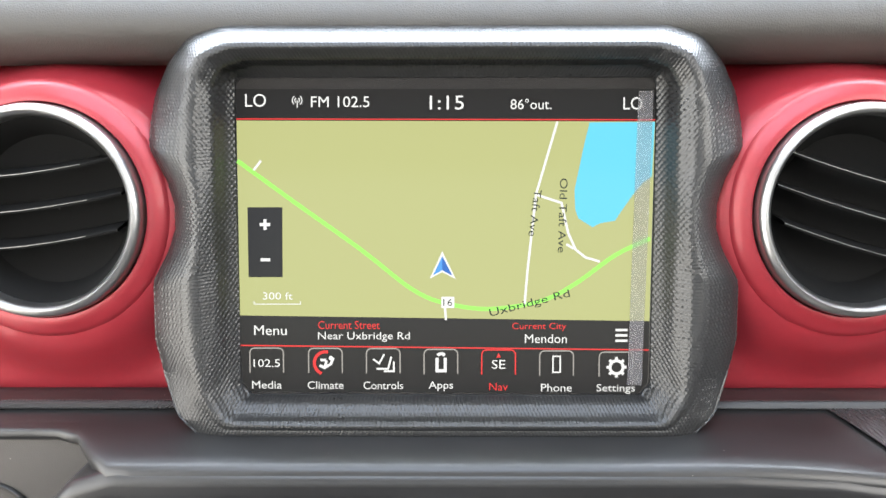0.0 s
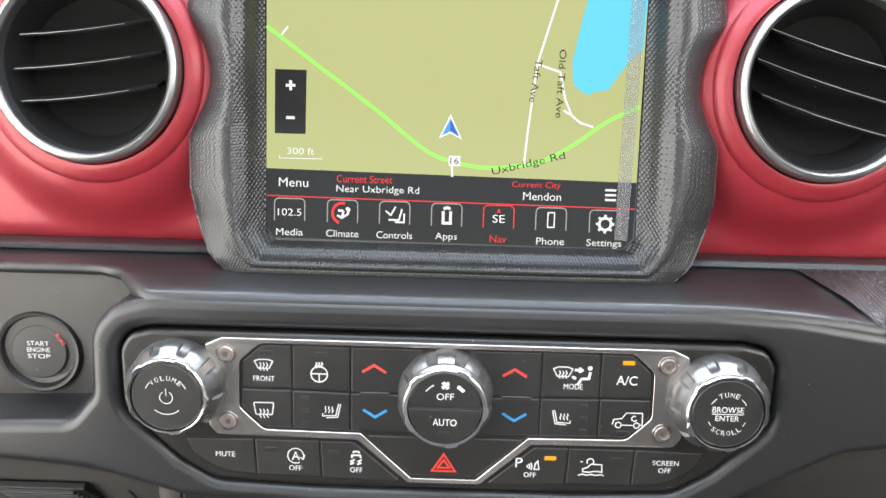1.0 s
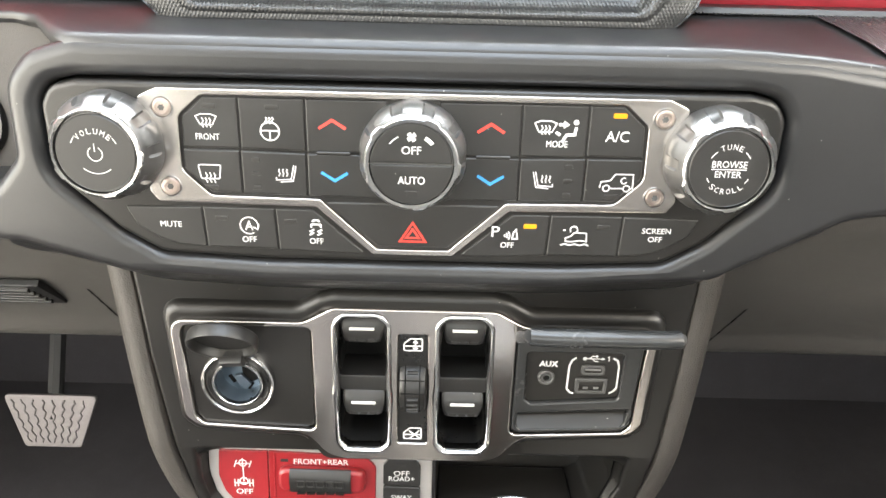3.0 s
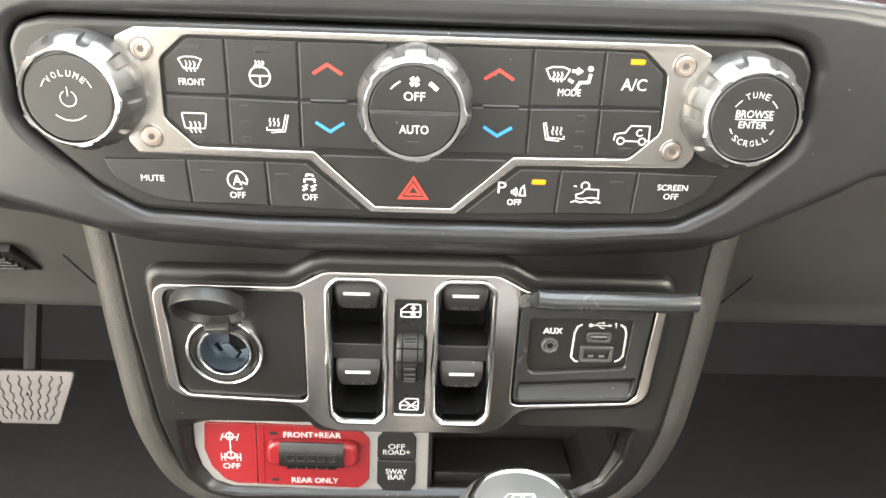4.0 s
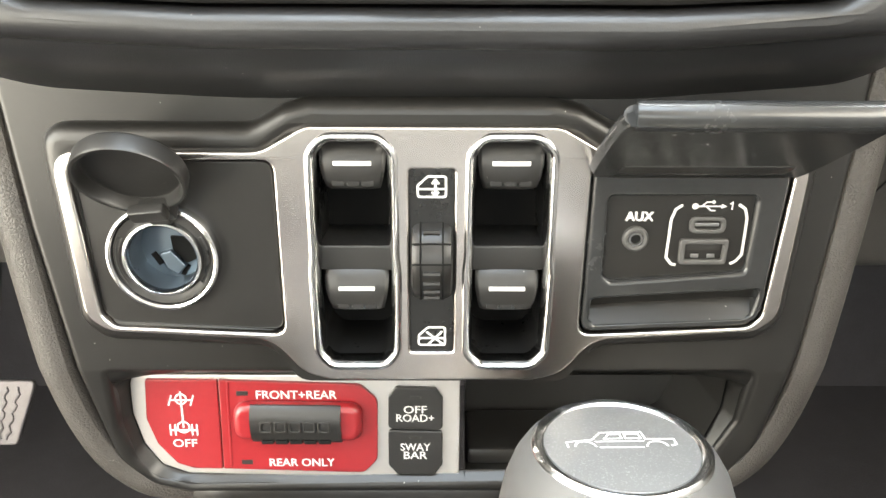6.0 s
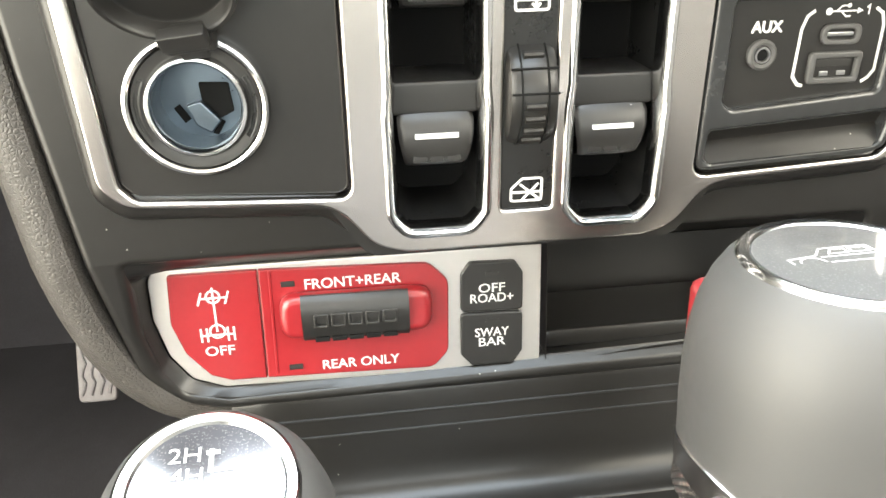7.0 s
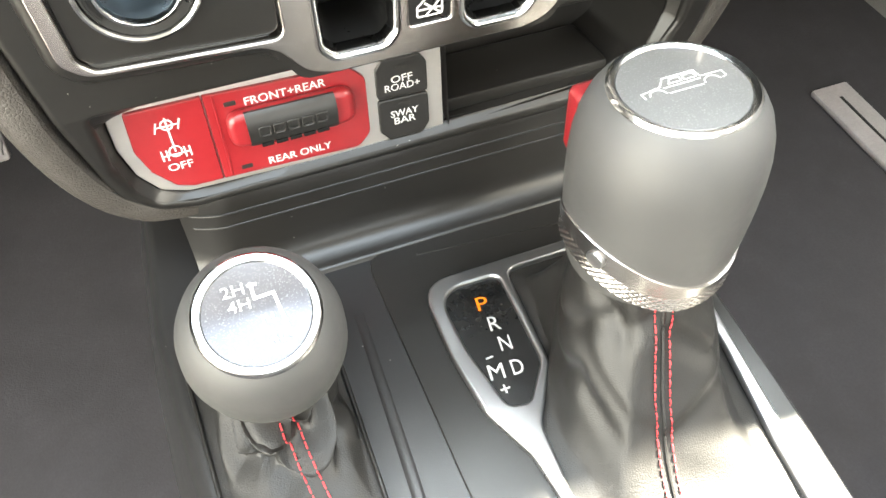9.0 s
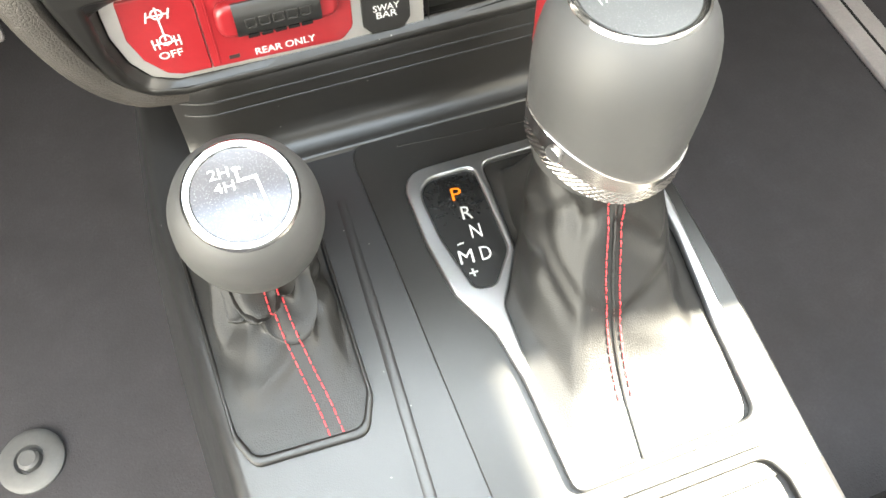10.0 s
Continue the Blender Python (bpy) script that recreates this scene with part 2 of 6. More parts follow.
# ---- materials ----
def material(name, colour, rough=0.5, metal=0.0, grain=0.0, bump=0.0, kind="noise", spread=0.12, wear=0.06, coat=0.0, glow=0.0, spec=0.5, aniso=0.0, sheen=0.0, dust=0.0, speck=0.0):
    """colour; roughness; grain: size of the relief in millimetres; spread: how far the colour varies; wear: how far the roughness varies."""
    ma = bpy.data.materials.new(name)
    ma.use_nodes = True
    nt = ma.node_tree
    N, L = nt.nodes, nt.links
    b = N["Principled BSDF"]
    b.inputs["Roughness"].default_value = rough
    b.inputs["Metallic"].default_value = metal
    b.inputs["Specular IOR Level"].default_value = spec
    b.inputs["Coat Weight"].default_value = coat
    b.inputs["Coat Roughness"].default_value = 0.08
    b.inputs["Anisotropic"].default_value = aniso
    b.inputs["Sheen Weight"].default_value = sheen
    tc = N.new("ShaderNodeTexCoord")

    def noise_at(size, detail=4.0, rgh=0.6):
        n = N.new("ShaderNodeTexNoise")
        n.inputs["Scale"].default_value = 1000.0 / size
        n.inputs["Detail"].default_value = detail
        n.inputs["Roughness"].default_value = rgh
        L.new(tc.outputs["Object"], n.inputs["Vector"])
        return n.outputs["Fac"]

    def remap(src, lo, hi, a=0.3, c=0.7):
        m = N.new("ShaderNodeMapRange")
        m.inputs["From Min"].default_value, m.inputs["From Max"].default_value = a, c
        m.inputs["To Min"].default_value, m.inputs["To Max"].default_value = lo, hi
        L.new(src, m.inputs["Value"])
        return m.outputs["Result"]

    big, fine = noise_at(38.0, 5.0), noise_at(2.6, 3.0)
    mix = N.new("ShaderNodeMix")
    mix.data_type, mix.blend_type = "RGBA", "MULTIPLY"
    mix.inputs["Factor"].default_value = 1.0
    mix.inputs["A"].default_value = (*colour, 1)
    add = N.new("ShaderNodeMath")
    add.operation = "MULTIPLY"
    L.new(remap(big, 1 - spread, 1 + spread), add.inputs[0])
    L.new(remap(fine, 1 - spread * 0.6, 1 + spread * 0.6), add.inputs[1])
    L.new(add.outputs[0], mix.inputs["B"])
    tint = mix.outputs["Result"]

    def flecks(mask, colour2, src):
        m = N.new("ShaderNodeMix")
        m.data_type = "RGBA"
        L.new(mask, m.inputs["Factor"])
        L.new(src, m.inputs["A"])
        m.inputs["B"].default_value = (*colour2, 1)
        return m.outputs["Result"]

    if dust:
        vd = N.new("ShaderNodeTexVoronoi")
        vd.inputs["Scale"].default_value = 1000.0 / 9.0
        L.new(tc.outputs["Object"], vd.inputs["Vector"])
        tint = flecks(remap(vd.outputs["Distance"], dust, 0.0, 0.016, 0.030), (0.45, 0.43, 0.40), tint)
    if speck:
        tint = flecks(remap(noise_at(0.45, 1.0), 0.0, speck, 0.60, 0.68), (0.6, 0.6, 0.6), tint)
    L.new(tint, b.inputs["Base Color"])
    radd = N.new("ShaderNodeMath")
    radd.operation = "ADD"
    L.new(remap(big, rough - wear, rough + wear), radd.inputs[0])
    L.new(remap(fine, -wear * 0.6, wear * 0.6), radd.inputs[1])
    L.new(radd.outputs[0], b.inputs["Roughness"])
    if grain and bump:
        bp = N.new("ShaderNodeBump")
        bp.inputs["Strength"].default_value = bump
        bp.inputs["Distance"].default_value = grain * (0.00030 if kind == "weave" else 0.00025)
        if kind == "leather":
            v = N.new("ShaderNodeTexVoronoi")
            v.feature = "DISTANCE_TO_EDGE"
            v.inputs["Scale"].default_value = 1000.0 / grain
            L.new(tc.outputs["Object"], v.inputs["Vector"])
            h = remap(v.outputs["Distance"], 0.0, 1.0, 0.0, 0.25)
        elif kind == "weave":
            sep = N.new("ShaderNodeSeparateXYZ")
            L.new(tc.outputs["Object"], sep.inputs[0])

            def combo(sx, sy, sz):
                d = N.new("ShaderNodeVectorMath")
                d.operation = "DOT_PRODUCT"
                d.inputs[1].default_value = (sx, sy, sz)
                L.new(tc.outputs["Object"], d.inputs[0])
                s = N.new("ShaderNodeMath")
                s.operation = "SINE"
                L.new(d.outputs["Value"], s.inputs[0])
                return s.outputs[0]

            k = math.pi * 1000 / grain
            m2 = N.new("ShaderNodeMath")
            m2.operation = "MULTIPLY"
            L.new(combo(k, k * 0.45, 0), m2.inputs[0])
            L.new(combo(0, -k * 0.7, k * 1.25), m2.inputs[1])
            h = remap(m2.outputs[0], 0.0, 1.0, -1.0, 1.0)
        elif kind == "brushed":
            mp = N.new("ShaderNodeMapping")
            mp.inputs["Scale"].default_value = (1, 40, 40)
            L.new(tc.outputs["Object"], mp.inputs["Vector"])
            n = N.new("ShaderNodeTexNoise")
            n.inputs["Scale"].default_value = 60.0
            n.inputs["Detail"].default_value = 3.0
            L.new(mp.outputs[0], n.inputs["Vector"])
            h = n.outputs["Fac"]
        else:
            h = noise_at(grain, 2.0)
        L.new(h, bp.inputs["Height"])
        L.new(bp.outputs["Normal"], b.inputs["Normal"])
    if glow:
        b.inputs["Emission Color"].default_value = (*colour, 1)
        b.inputs["Emission Strength"].default_value = glow
    return ma


def display(name, colour, strength=1.0):
    """A lit area of the screen, under its glass."""
    ma = bpy.data.materials.new(name)
    ma.use_nodes = True
    b = ma.node_tree.nodes["Principled BSDF"]
    b.inputs["Base Color"].default_value = (0.01, 0.01, 0.01, 1)
    b.inputs["Roughness"].default_value = 0.10
    b.inputs["Specular IOR Level"].default_value = 0.1
    b.inputs["Emission Color"].default_value = (*colour, 1)
    b.inputs["Emission Strength"].default_value = strength * 0.076
    return ma


DASH = material("dash_plastic", (0.0135, 0.0135, 0.0142), 0.33, grain=0.9, bump=0.07, kind="leather", spread=0.08, wear=0.03, dust=0.8)
DASHTOP = material("dash_pad", (0.042, 0.039, 0.035), 0.6, grain=1.1, bump=0.2, kind="leather")
LEATHER = material("grained_trim", (0.034, 0.030, 0.0265), 0.50, grain=1.25, bump=0.42, kind="leather")
KNEE = material("lower_dash_plastic", (0.060, 0.056, 0.052), 0.5, grain=1.0, bump=0.25, kind="leather", dust=0.5)
STARTER = material("starter_trim", (0.040, 0.036, 0.033), 0.55, grain=1.0, bump=0.2, kind="leather", dust=0.4)
HOUSING = material("satin_plastic", (0.0098, 0.0092, 0.0086), 0.33, grain=0.5, bump=0.06, wear=0.03, dust=0.8, spec=0.44)
BUTTON = material("button_plastic", (0.012, 0.0115, 0.011), 0.40, grain=0.35, bump=0.08, dust=0.6)
PIANO = material("black_insert", (0.006, 0.006, 0.006), 0.30, spread=0.05)
WEAVE = material("woven_plastic", (0.020, 0.0204, 0.0215), 0.30, grain=1.1, bump=0.95, kind="weave", spread=0.08)
PYRAMID = material("pyramid_plastic", (0.0140, 0.0142, 0.0148), 0.31, grain=0.3, bump=0.05, spread=0.05, wear=0.03)
RED = material("red_paint", (0.25, 0.015, 0.024), 0.42, metal=0.25, grain=0.25, bump=0.1, spread=0.08, coat=0.15)
REDPLATE = material("red_plate", (0.195, 0.0105, 0.014), 0.34, grain=0.25, bump=0.05, spread=0.06, coat=0.25)
CHROME = material("chrome", (0.55, 0.55, 0.55), 0.17, metal=1.0, spread=0.02, wear=0.02)
SATIN = material("satin_metal", (0.55, 0.52, 0.50), 0.25, metal=1.0, spread=0.02, wear=0.012)
SILVER = material("silver_painted_plate", (0.56, 0.54, 0.52), 0.42, metal=0.85, spread=0.03, wear=0.03)
PLATED = material("plated_plastic", (0.35, 0.35, 0.352), 0.28, metal=0.95, spread=0.02, wear=0.006)
KNOBGREY = material("silver_paint", (0.072, 0.071, 0.070), 0.60, metal=0.5, grain=0.3, bump=0.06, spread=0.05)
WHITE = material("white_print", (0.48, 0.48, 0.47), 0.5, spread=0.04)
REDPRINT = material("red_print", (0.46, 0.035, 0.025), 0.5, spread=0.04)
BLUEPRINT = material("blue_print", (0.025, 0.20, 0.44), 0.5, spread=0.04)
LEDOFF = material("lamp_window", (0.016, 0.015, 0.014), 0.35, spread=0.04)
AMBER = display("amber_lamp", (1.0, 0.42, 0.01), 1.0)
AMBERLETTER = display("amber_letter", (1.0, 0.22, 0.01), 0.85)
KNOBRIM = material("knob_plating", (0.165, 0.163, 0.16), 0.33, metal=0.85, spread=0.03, wear=0.03)
HIDE = material("boot_leather", (0.011, 0.0105, 0.010), 0.46, grain=0.9, bump=0.22, kind="leather", spec=0.42)
THREAD = material("red_thread", (0.50, 0.03, 0.04), 0.7, grain=0.4, bump=0.4)
CARPET = material("carpet", (0.036, 0.034, 0.038), 0.95, grain=1.6, bump=0.9, spread=0.2)
# ceiling and walls out of view, toned pale to bounce light
LINER = material("headliner", (0.68, 0.66, 0.63), 0.9, grain=2.0, bump=0.3)
TRIM = material("door_trim", (0.22, 0.21, 0.20), 0.6, grain=1.2, bump=0.5, kind="leather")
RUBBER = material("black_rubber", (0.02, 0.02, 0.02), 0.7, grain=0.6, bump=0.3)
STEEL = material("pedal_pad", (0.17, 0.155, 0.155), 0.5, metal=0.35, spread=0.1)
SCREW = material("screw_metal", (0.46, 0.39, 0.355), 0.30, metal=1.0, spread=0.06, wear=0.04)
SOCKET = material("socket_metal", (0.12, 0.15, 0.18), 0.30, metal=0.8, spread=0.03)
# glossier copy of satin_plastic, paler and bluish: sky reflection partly in the colour
LIDPLASTIC = material("lid_plastic", (0.018, 0.0185, 0.019), 0.24, grain=0.5, bump=0.04, wear=0.03)
# sheenless black: the shade of vents, wells, grooves and holes in the colour
SHADE_BLACK = material("shade_black", (0.006, 0.006, 0.006), 0.8, spread=0.1, spec=0.1)
LENS = material("cap_lens_speckled", (0.07, 0.07, 0.08), 0.14, metal=0.4, spread=0.06, wear=0.02, speck=0.16)
CORD = material("braided_cord", (0.026, 0.026, 0.027), 0.5, grain=0.5, bump=0.5)

# ---- cabin ----
def shell(name, bm, ma, label, category):
    ob = part(name, bm, ma)
    return tagged(ob, label, category, kind="structure")


shell("floor", box(-0.75, 0.75, -1.65, 0.95, 0.20, 0.25), CARPET, "dark grey carpeted footwell floor of the cabin", "floor")
shell("ceiling", join(box(-0.75, 0.75, -1.65, -0.32, 1.47, 1.51), box(-0.75, 0.75, 0.20, 0.34, 1.47, 1.51), box(-0.75, -0.32, -0.32, 0.20, 1.47, 1.51), box(0.32, 0.75, -0.32, 0.20, 1.47, 1.51)), LINER, "pale grey headliner with an open roof panel over the cabin", "ceiling")


def side(name, s):
    x0, x1 = (0.705, 0.75) if s > 0 else (-0.75, -0.705)
    # unseen; sill and front edge on the right are set to trim the sunlight
    sill, ahead = (1.0, 0.105) if s > 0 else (0.44, 0.25)
    bm = join(box(x0, x1, -1.65, 0.95, 0.25, sill), box(x0, x1, -1.65, 0.95, 1.44, 1.47),
              box(x0, x1, -1.65, -0.88, sill, 1.44), box(x0, x1, ahead, 0.95, sill, 1.44))
    return shell(name, bm, TRIM, "grey trimmed body side with a door opening", "wall")


side("wall_left", -1)
side("wall_right", 1)
shell("wall_rear", join(box(-0.705, 0.705, -1.65, -1.60, 0.25, 0.80), box(-0.705, 0.705, -1.65, -1.60, 1.44, 1.47)), TRIM, "dark rear panel with a window opening", "wall")
shell("wall_front", box(-0.705, 0.705, 0.88, 0.95, 0.25, 1.05), CARPET, "dark carpeted firewall ahead of the footwells", "wall")

# ---- dashboard ----
dash = thing("dashboard", (0, 0.40, 0.80), "black grained dashboard with red painted panels", "dashboard")
# padded top, rolling from the red panels up towards the windscreen
pad = spline([(0.356, 1.008), (0.340, 1.012), (0.331, 1.026), (0.350, 1.046), (0.40, 1.058), (0.52, 1.062), (0.88, 1.05)], 5)
part("top_pad", extrude_x([(p.x, p.y) for p in pad], -0.70, 0.70, 2), DASHTOP, dash, "dark soft padded top")
# red fascia behind the screen
fascia = spline([(0.3325, 0.864), (0.3285, 0.876), (0.333, 0.93), (0.341, 0.965), (0.356, 0.995), (0.375, 1.016)], 8)
VENTS = (-0.165, 0.168)


def swell(x, y, z):
    """The red panel rises round each vent, gently to the sides and steeply above."""
    best = 0.0
    for c in VENTS:
        dx, dz = x - c, z - 0.951
        d = math.hypot(dx, dz)
        up = max(0.0, dz / max(d, 1e-6))
        reach = 0.032 - 0.018 * up * up
        k = min(1.0, max(0.0, 1.0 - (d - 0.0495) / reach))
        best = max(best, k * k * (3 - 2 * k))
    front = 0.312 + 0.12 * (z - 0.95) + 0.0066
    return (x, y + (front - y) * best * (1.0 if y > front else 0.0), z)


panel = extrude_x([(p.x, p.y) for p in fascia], -0.70, 0.70, 420, swell)
inside = [f for f in panel.faces if min(math.hypot(f.calc_center_median().x - c, f.calc_center_median().z - 0.951) for c in VENTS) < 0.0475]
bmesh.ops.delete(panel, geom=inside, context="FACES")
part("fascia", panel, RED, dash, "matt red painted panel")
# padded ledge under the fascia
ledge = spline([(0.340, 0.862), (0.332, 0.867), (0.322, 0.8664), (0.314, 0.8655), (0.303, 0.8634), (0.292, 0.8620), (0.2835, 0.8607), (0.2788, 0.8596), (0.2757, 0.8583), (0.2739, 0.8560), (0.2735, 0.8530), (0.2745, 0.8500), (0.280, 0.845)], 6)


def ledge_bend(x, y, z):
    """Towards the passenger the front roll of the ledge dips; past the panel, on the driver's side, it draws back."""
    k = min(1.0, max(0.0, (0.312 - y) / 0.030))
    back = min(1.0, max(0.0, (-0.128 - x) / 0.028))
    back = back * back * (3 - 2 * back)
    if y < 0.304:
        y = 0.304 - (0.304 - y) * (1 - 0.80 * back)
        z = 0.8634 - (0.8634 - z) * (1 - 0.68 * back)
    e = max(0.0, x - 0.105)
    return (x, y, z - k * k * (3 - 2 * k) * (0.95 * e * e if e < 0.12 else 0.0137 + 0.228 * (e - 0.12)))


part("ledge", extrude_x([(p.x, p.y) for p in ledge], -0.70, 0.70, 140, ledge_bend), DASH, dash, "black grained padded ledge")


def braid(s):
    """A plaited cord along the back of the ledge."""
    out = None
    for k in range(125):
        x = 100 + 1.55 * k
        for a in (-1, 1):
            b = tube(Flat(0.8668), [(s * x, 313.8 + a * 0.3, 0.8), (s * (x + 1.6), 313.8 + a * 1.6, 0.6), (s * (x + 3.4), 313.8 + a * 2.7, -0.7)], 0.8, sides=5)
            out = b if out is None else join(out, b)
    return out


part("cord", braid(1), CORD, dash, "plaited black cord")
part("cord", braid(-1), CORD, dash, "plaited black cord")
# lower dash left and right of the hood
knee = spline([(0.300, 0.850), (0.301, 0.80), (0.306, 0.775), (0.335, 0.74), (0.40, 0.66), (0.44, 0.62), (0.60, 0.58)], 5)
raised = [(0.3005, 0.8596)] + [(p.x, p.y) for p in knee]
cut = min(range(len(raised)), key=lambda i: abs(raised[i][1] - 0.785))
part("starter_panel", extrude_x(raised[:cut + 1], -0.70, -0.128, 2), STARTER, dash, "dark brownish trim panel")
part("knee_panel", extrude_x([(y + 0.002, z) for y, z in raised[cut - 1:]], -0.70, -0.128, 2), KNEE, dash)
part("knee_panel", extrude_x([(p.x, p.y) for p in knee], 0.128, 0.70, 2), KNEE, dash)
HOOD_IN = fillet(both([(128, 844.5), (139, 842), (143.5, 834), (143.5, 806), (119, 782.2), (103, 772.5), (60, 770.5)]), [8, 10, 10, 16, 20, 16, 8, 8, 16, 20, 16, 10, 10, 8], 5)
HOOD_OUT = fillet([(-156, 842), (-146, 853), (-128, 858.5), (112, 858.5), (150, 856.5), (200, 849), (260, 836), (400, 800), (400, 780), (260, 806), (176, 793), (125, 765), (60, 760), (-60, 760), (-118, 763), (-160, 775), (-230, 781), (-400, 786), (-400, 802), (-230, 797), (-168, 799), (-157, 812)], [22, 14, 24, 30, 30, 40, 30, 0, 0, 30, 20, 12, 8, 8, 14, 20, 10, 0, 0, 10, 10, 10], 6)
part("hood", plate(CLIMATE, [HOOD_OUT, HOOD_IN], -40, 0.6, 5.4, 8), DASH, dash, "black grained surround of the climate panel")


def underside():
    """The hood's lower lip curls back to the centre stack."""
    rows = []
    for k in range(81):
        x = -0.172 + 0.344 * k / 80
        zb = float(np.mean(np.interp([x + d for d in (-0.008, -0.004, 0, 0.004, 0.008)], [-0.230, -0.160, -0.118, -0.060, 0.060, 0.125, 0.176], [0.781, 0.775, 0.763, 0.760, 0.760, 0.765, 0.793])))
        rows.append([(x, y, zb + dz) for y, dz in ((0.2785, 0.006), (0.2760, 0.001), (0.2775, -0.0035), (0.282, -0.0088), (0.289, -0.0137), (0.297, -0.019), (0.306, -0.0240))])
    return skin(rows)


part("hood_lip", underside(), DASH, dash, "black lip curling under the panel surround")

# ---- air vents ----
VENTRING = material("vent_plating", (0.36, 0.36, 0.36), 0.32, metal=0.95, spread=0.03, wear=0.03)


def vent(x, lean):
    th = thing("air_vent", (x * MM, 0.32, 0.951), "round black air vent with a bright ring in the red panel", "air vent", "dashboard vents")
    part("surround", lathe(VENT, [(53.5, -10), (52, -6.9), (50, -5.3), (47.4, -3.9), (45.4, -3.2), (44.0, -3.4), (42.8, -8)], x, 951, 64, cap=False), RED, th, "raised red painted collar")
    part("ring", lathe(VENT, [(43.0, -6), (43.0, -0.4), (42.5, 1.4), (41.4, 2.6), (40.0, 2.9), (38.8, 2.0), (38.0, 0), (37.4, -8)], x, 951, 72, cap=False), VENTRING, th, "satin chrome ring")
    part("bowl", lathe(VENT, [(38.5, -3), (36, -6), (34, -10), (31, -16), (20, -19), (0.5, -20)], x, 951, 48, cap=False), SHADE_BLACK, th, "black inner bowl")
    a = math.tan(radians(lean))
    for k in (-1, 0, 1):
        h = k * 14.5 + (1.4 if lean > 0 else -0.6)
        half = math.sqrt(35.0 ** 2 - h * h)
        pts = [(x + s * half * 0.96, 951 + h + s * half * a + 1.5 * (s * s - 0.4), -2.5 - 2.0 * s * s) for s in (-1, -0.6, -0.2, 0.2, 0.6, 1)]
        rows = []
        for dw, dz in ((-12, 2.6), (-11.6, 3.4), (0, 0.9), (0.5, 0.2), (0, -0.6), (-12, 1.8)):
            rows.append([VENT.m @ Vector((p[0], p[1] + dz, p[2] + dw)) for p in pts])
        slat = part("slat", skin(rows), SHADE_BLACK, th)
        part("edge", tube(VENT, [(p[0], p[1] + 0.4, p[2] + 0.4) for p in pts[:-1 if lean > 0 else None]], 0.22, sides=6), KNOBRIM, slat, "thin bright edge line")
    return th


vent(-165.0, 7.5)
vent(168.0, -15.5)

# ---- infotainment display ----
unit = thing("infotainment_display", (0, 0.33, 0.94), "touch screen showing a map in a thick black knurled bezel", "touch screen")
OUT = fillet(both([(90, 1025.8), (103.5, 1021.5), (113, 1010), (117, 998), (118.6, 976), (111.6, 963), (109, 954), (109, 944), (112.2, 935), (118.8, 923), (118.8, 900), (115.6, 886), (108.5, 871.5), (95.0, 858.4)]), [16, 14, 14, 14, 10, 10, 10, 10, 10, 10, 14, 14, 12, 5, 5, 12, 14, 14, 10, 10, 10, 10, 10, 10, 14, 14, 14, 16], 4)
RIM = fillet(both([(80, 1010.5), (88.5, 1007), (92, 1000), (92, 952), (92, 882), (91, 877), (86, 870), (50, 869.5)]), 6.0, 4)
GLASS = fillet(both([(86.0, 1003), (86.4, 990), (85.0, 879), (81.0, 874.3)]), 2.0, 3)


def resample(pts, n):
    P = [Vector(p) for p in pts] + [Vector(pts[0])]
    L = [0.0]
    for a, b in zip(P, P[1:]):
        L.append(L[-1] + (b - a).length)
    out, j = [], 0
    for i in range(n):
        d = L[-1] * i / n
        while L[j + 1] < d:
            j += 1
        t = (d - L[j]) / max(L[j + 1] - L[j], 1e-9)
        out.append(P[j].lerp(P[j + 1], t))
    return out


def polar(pts, n, c=(0, 940)):
    """Where rays from the middle meet an outline, by even steps along a rounded rectangle."""
    R = resample(fillet(both([(112, 1018), (112, 864)]), 12, 4), n)
    out = []
    for r in R:
        d = Vector((r.x - c[0], r.y - c[1]))
        best = None
        for a, b in zip(pts, pts[1:] + pts[:1]):
            ax, ay, bx, by = a[0] - c[0], a[1] - c[1], b[0] - c[0], b[1] - c[1]
            ex, ey = bx - ax, by - ay
            det = d.x * -ey + ex * d.y
            if abs(det) < 1e-9:
                continue
            k = (-ax * ey + ex * ay) / det
            s = (d.x * ay - d.y * ax) / det
            if k > 0 and -1e-6 <= s <= 1 + 1e-6 and (best is None or k > best):
                best = k
        out.append((c[0] + d.x * best, c[1] + d.y * best))
    return out


NB, NR = 1700, 116
o, r, g = polar([(x * 1.016, 940 + (z - 940) * 1.016) for x, z in OUT], NB), polar(RIM, NB), polar(GLASS, NB)


def blend(a, b, t):
    return [(p[0] + (q[0] - p[0]) * t, p[1] + (q[1] - p[1]) * t) for p, q in zip(a, b)]


def ring_at(pl, pts, w, w_top=None, w_low=None):
    """A row of the bezel; along the top edge it may lie deeper, for a fuller roll, and along the foot higher."""
    out = []
    for x, z in pts:
        h = w
        if w_top is not None:
            h += (w_top - w) * min(1.0, max(0.0, (z - 985) / 24))
        if w_low is not None:
            h += (w_low - w) * min(1.0, max(0.0, (886 - z) / 18))
        out.append(pl.m @ Vector((x, z, h)))
    return out


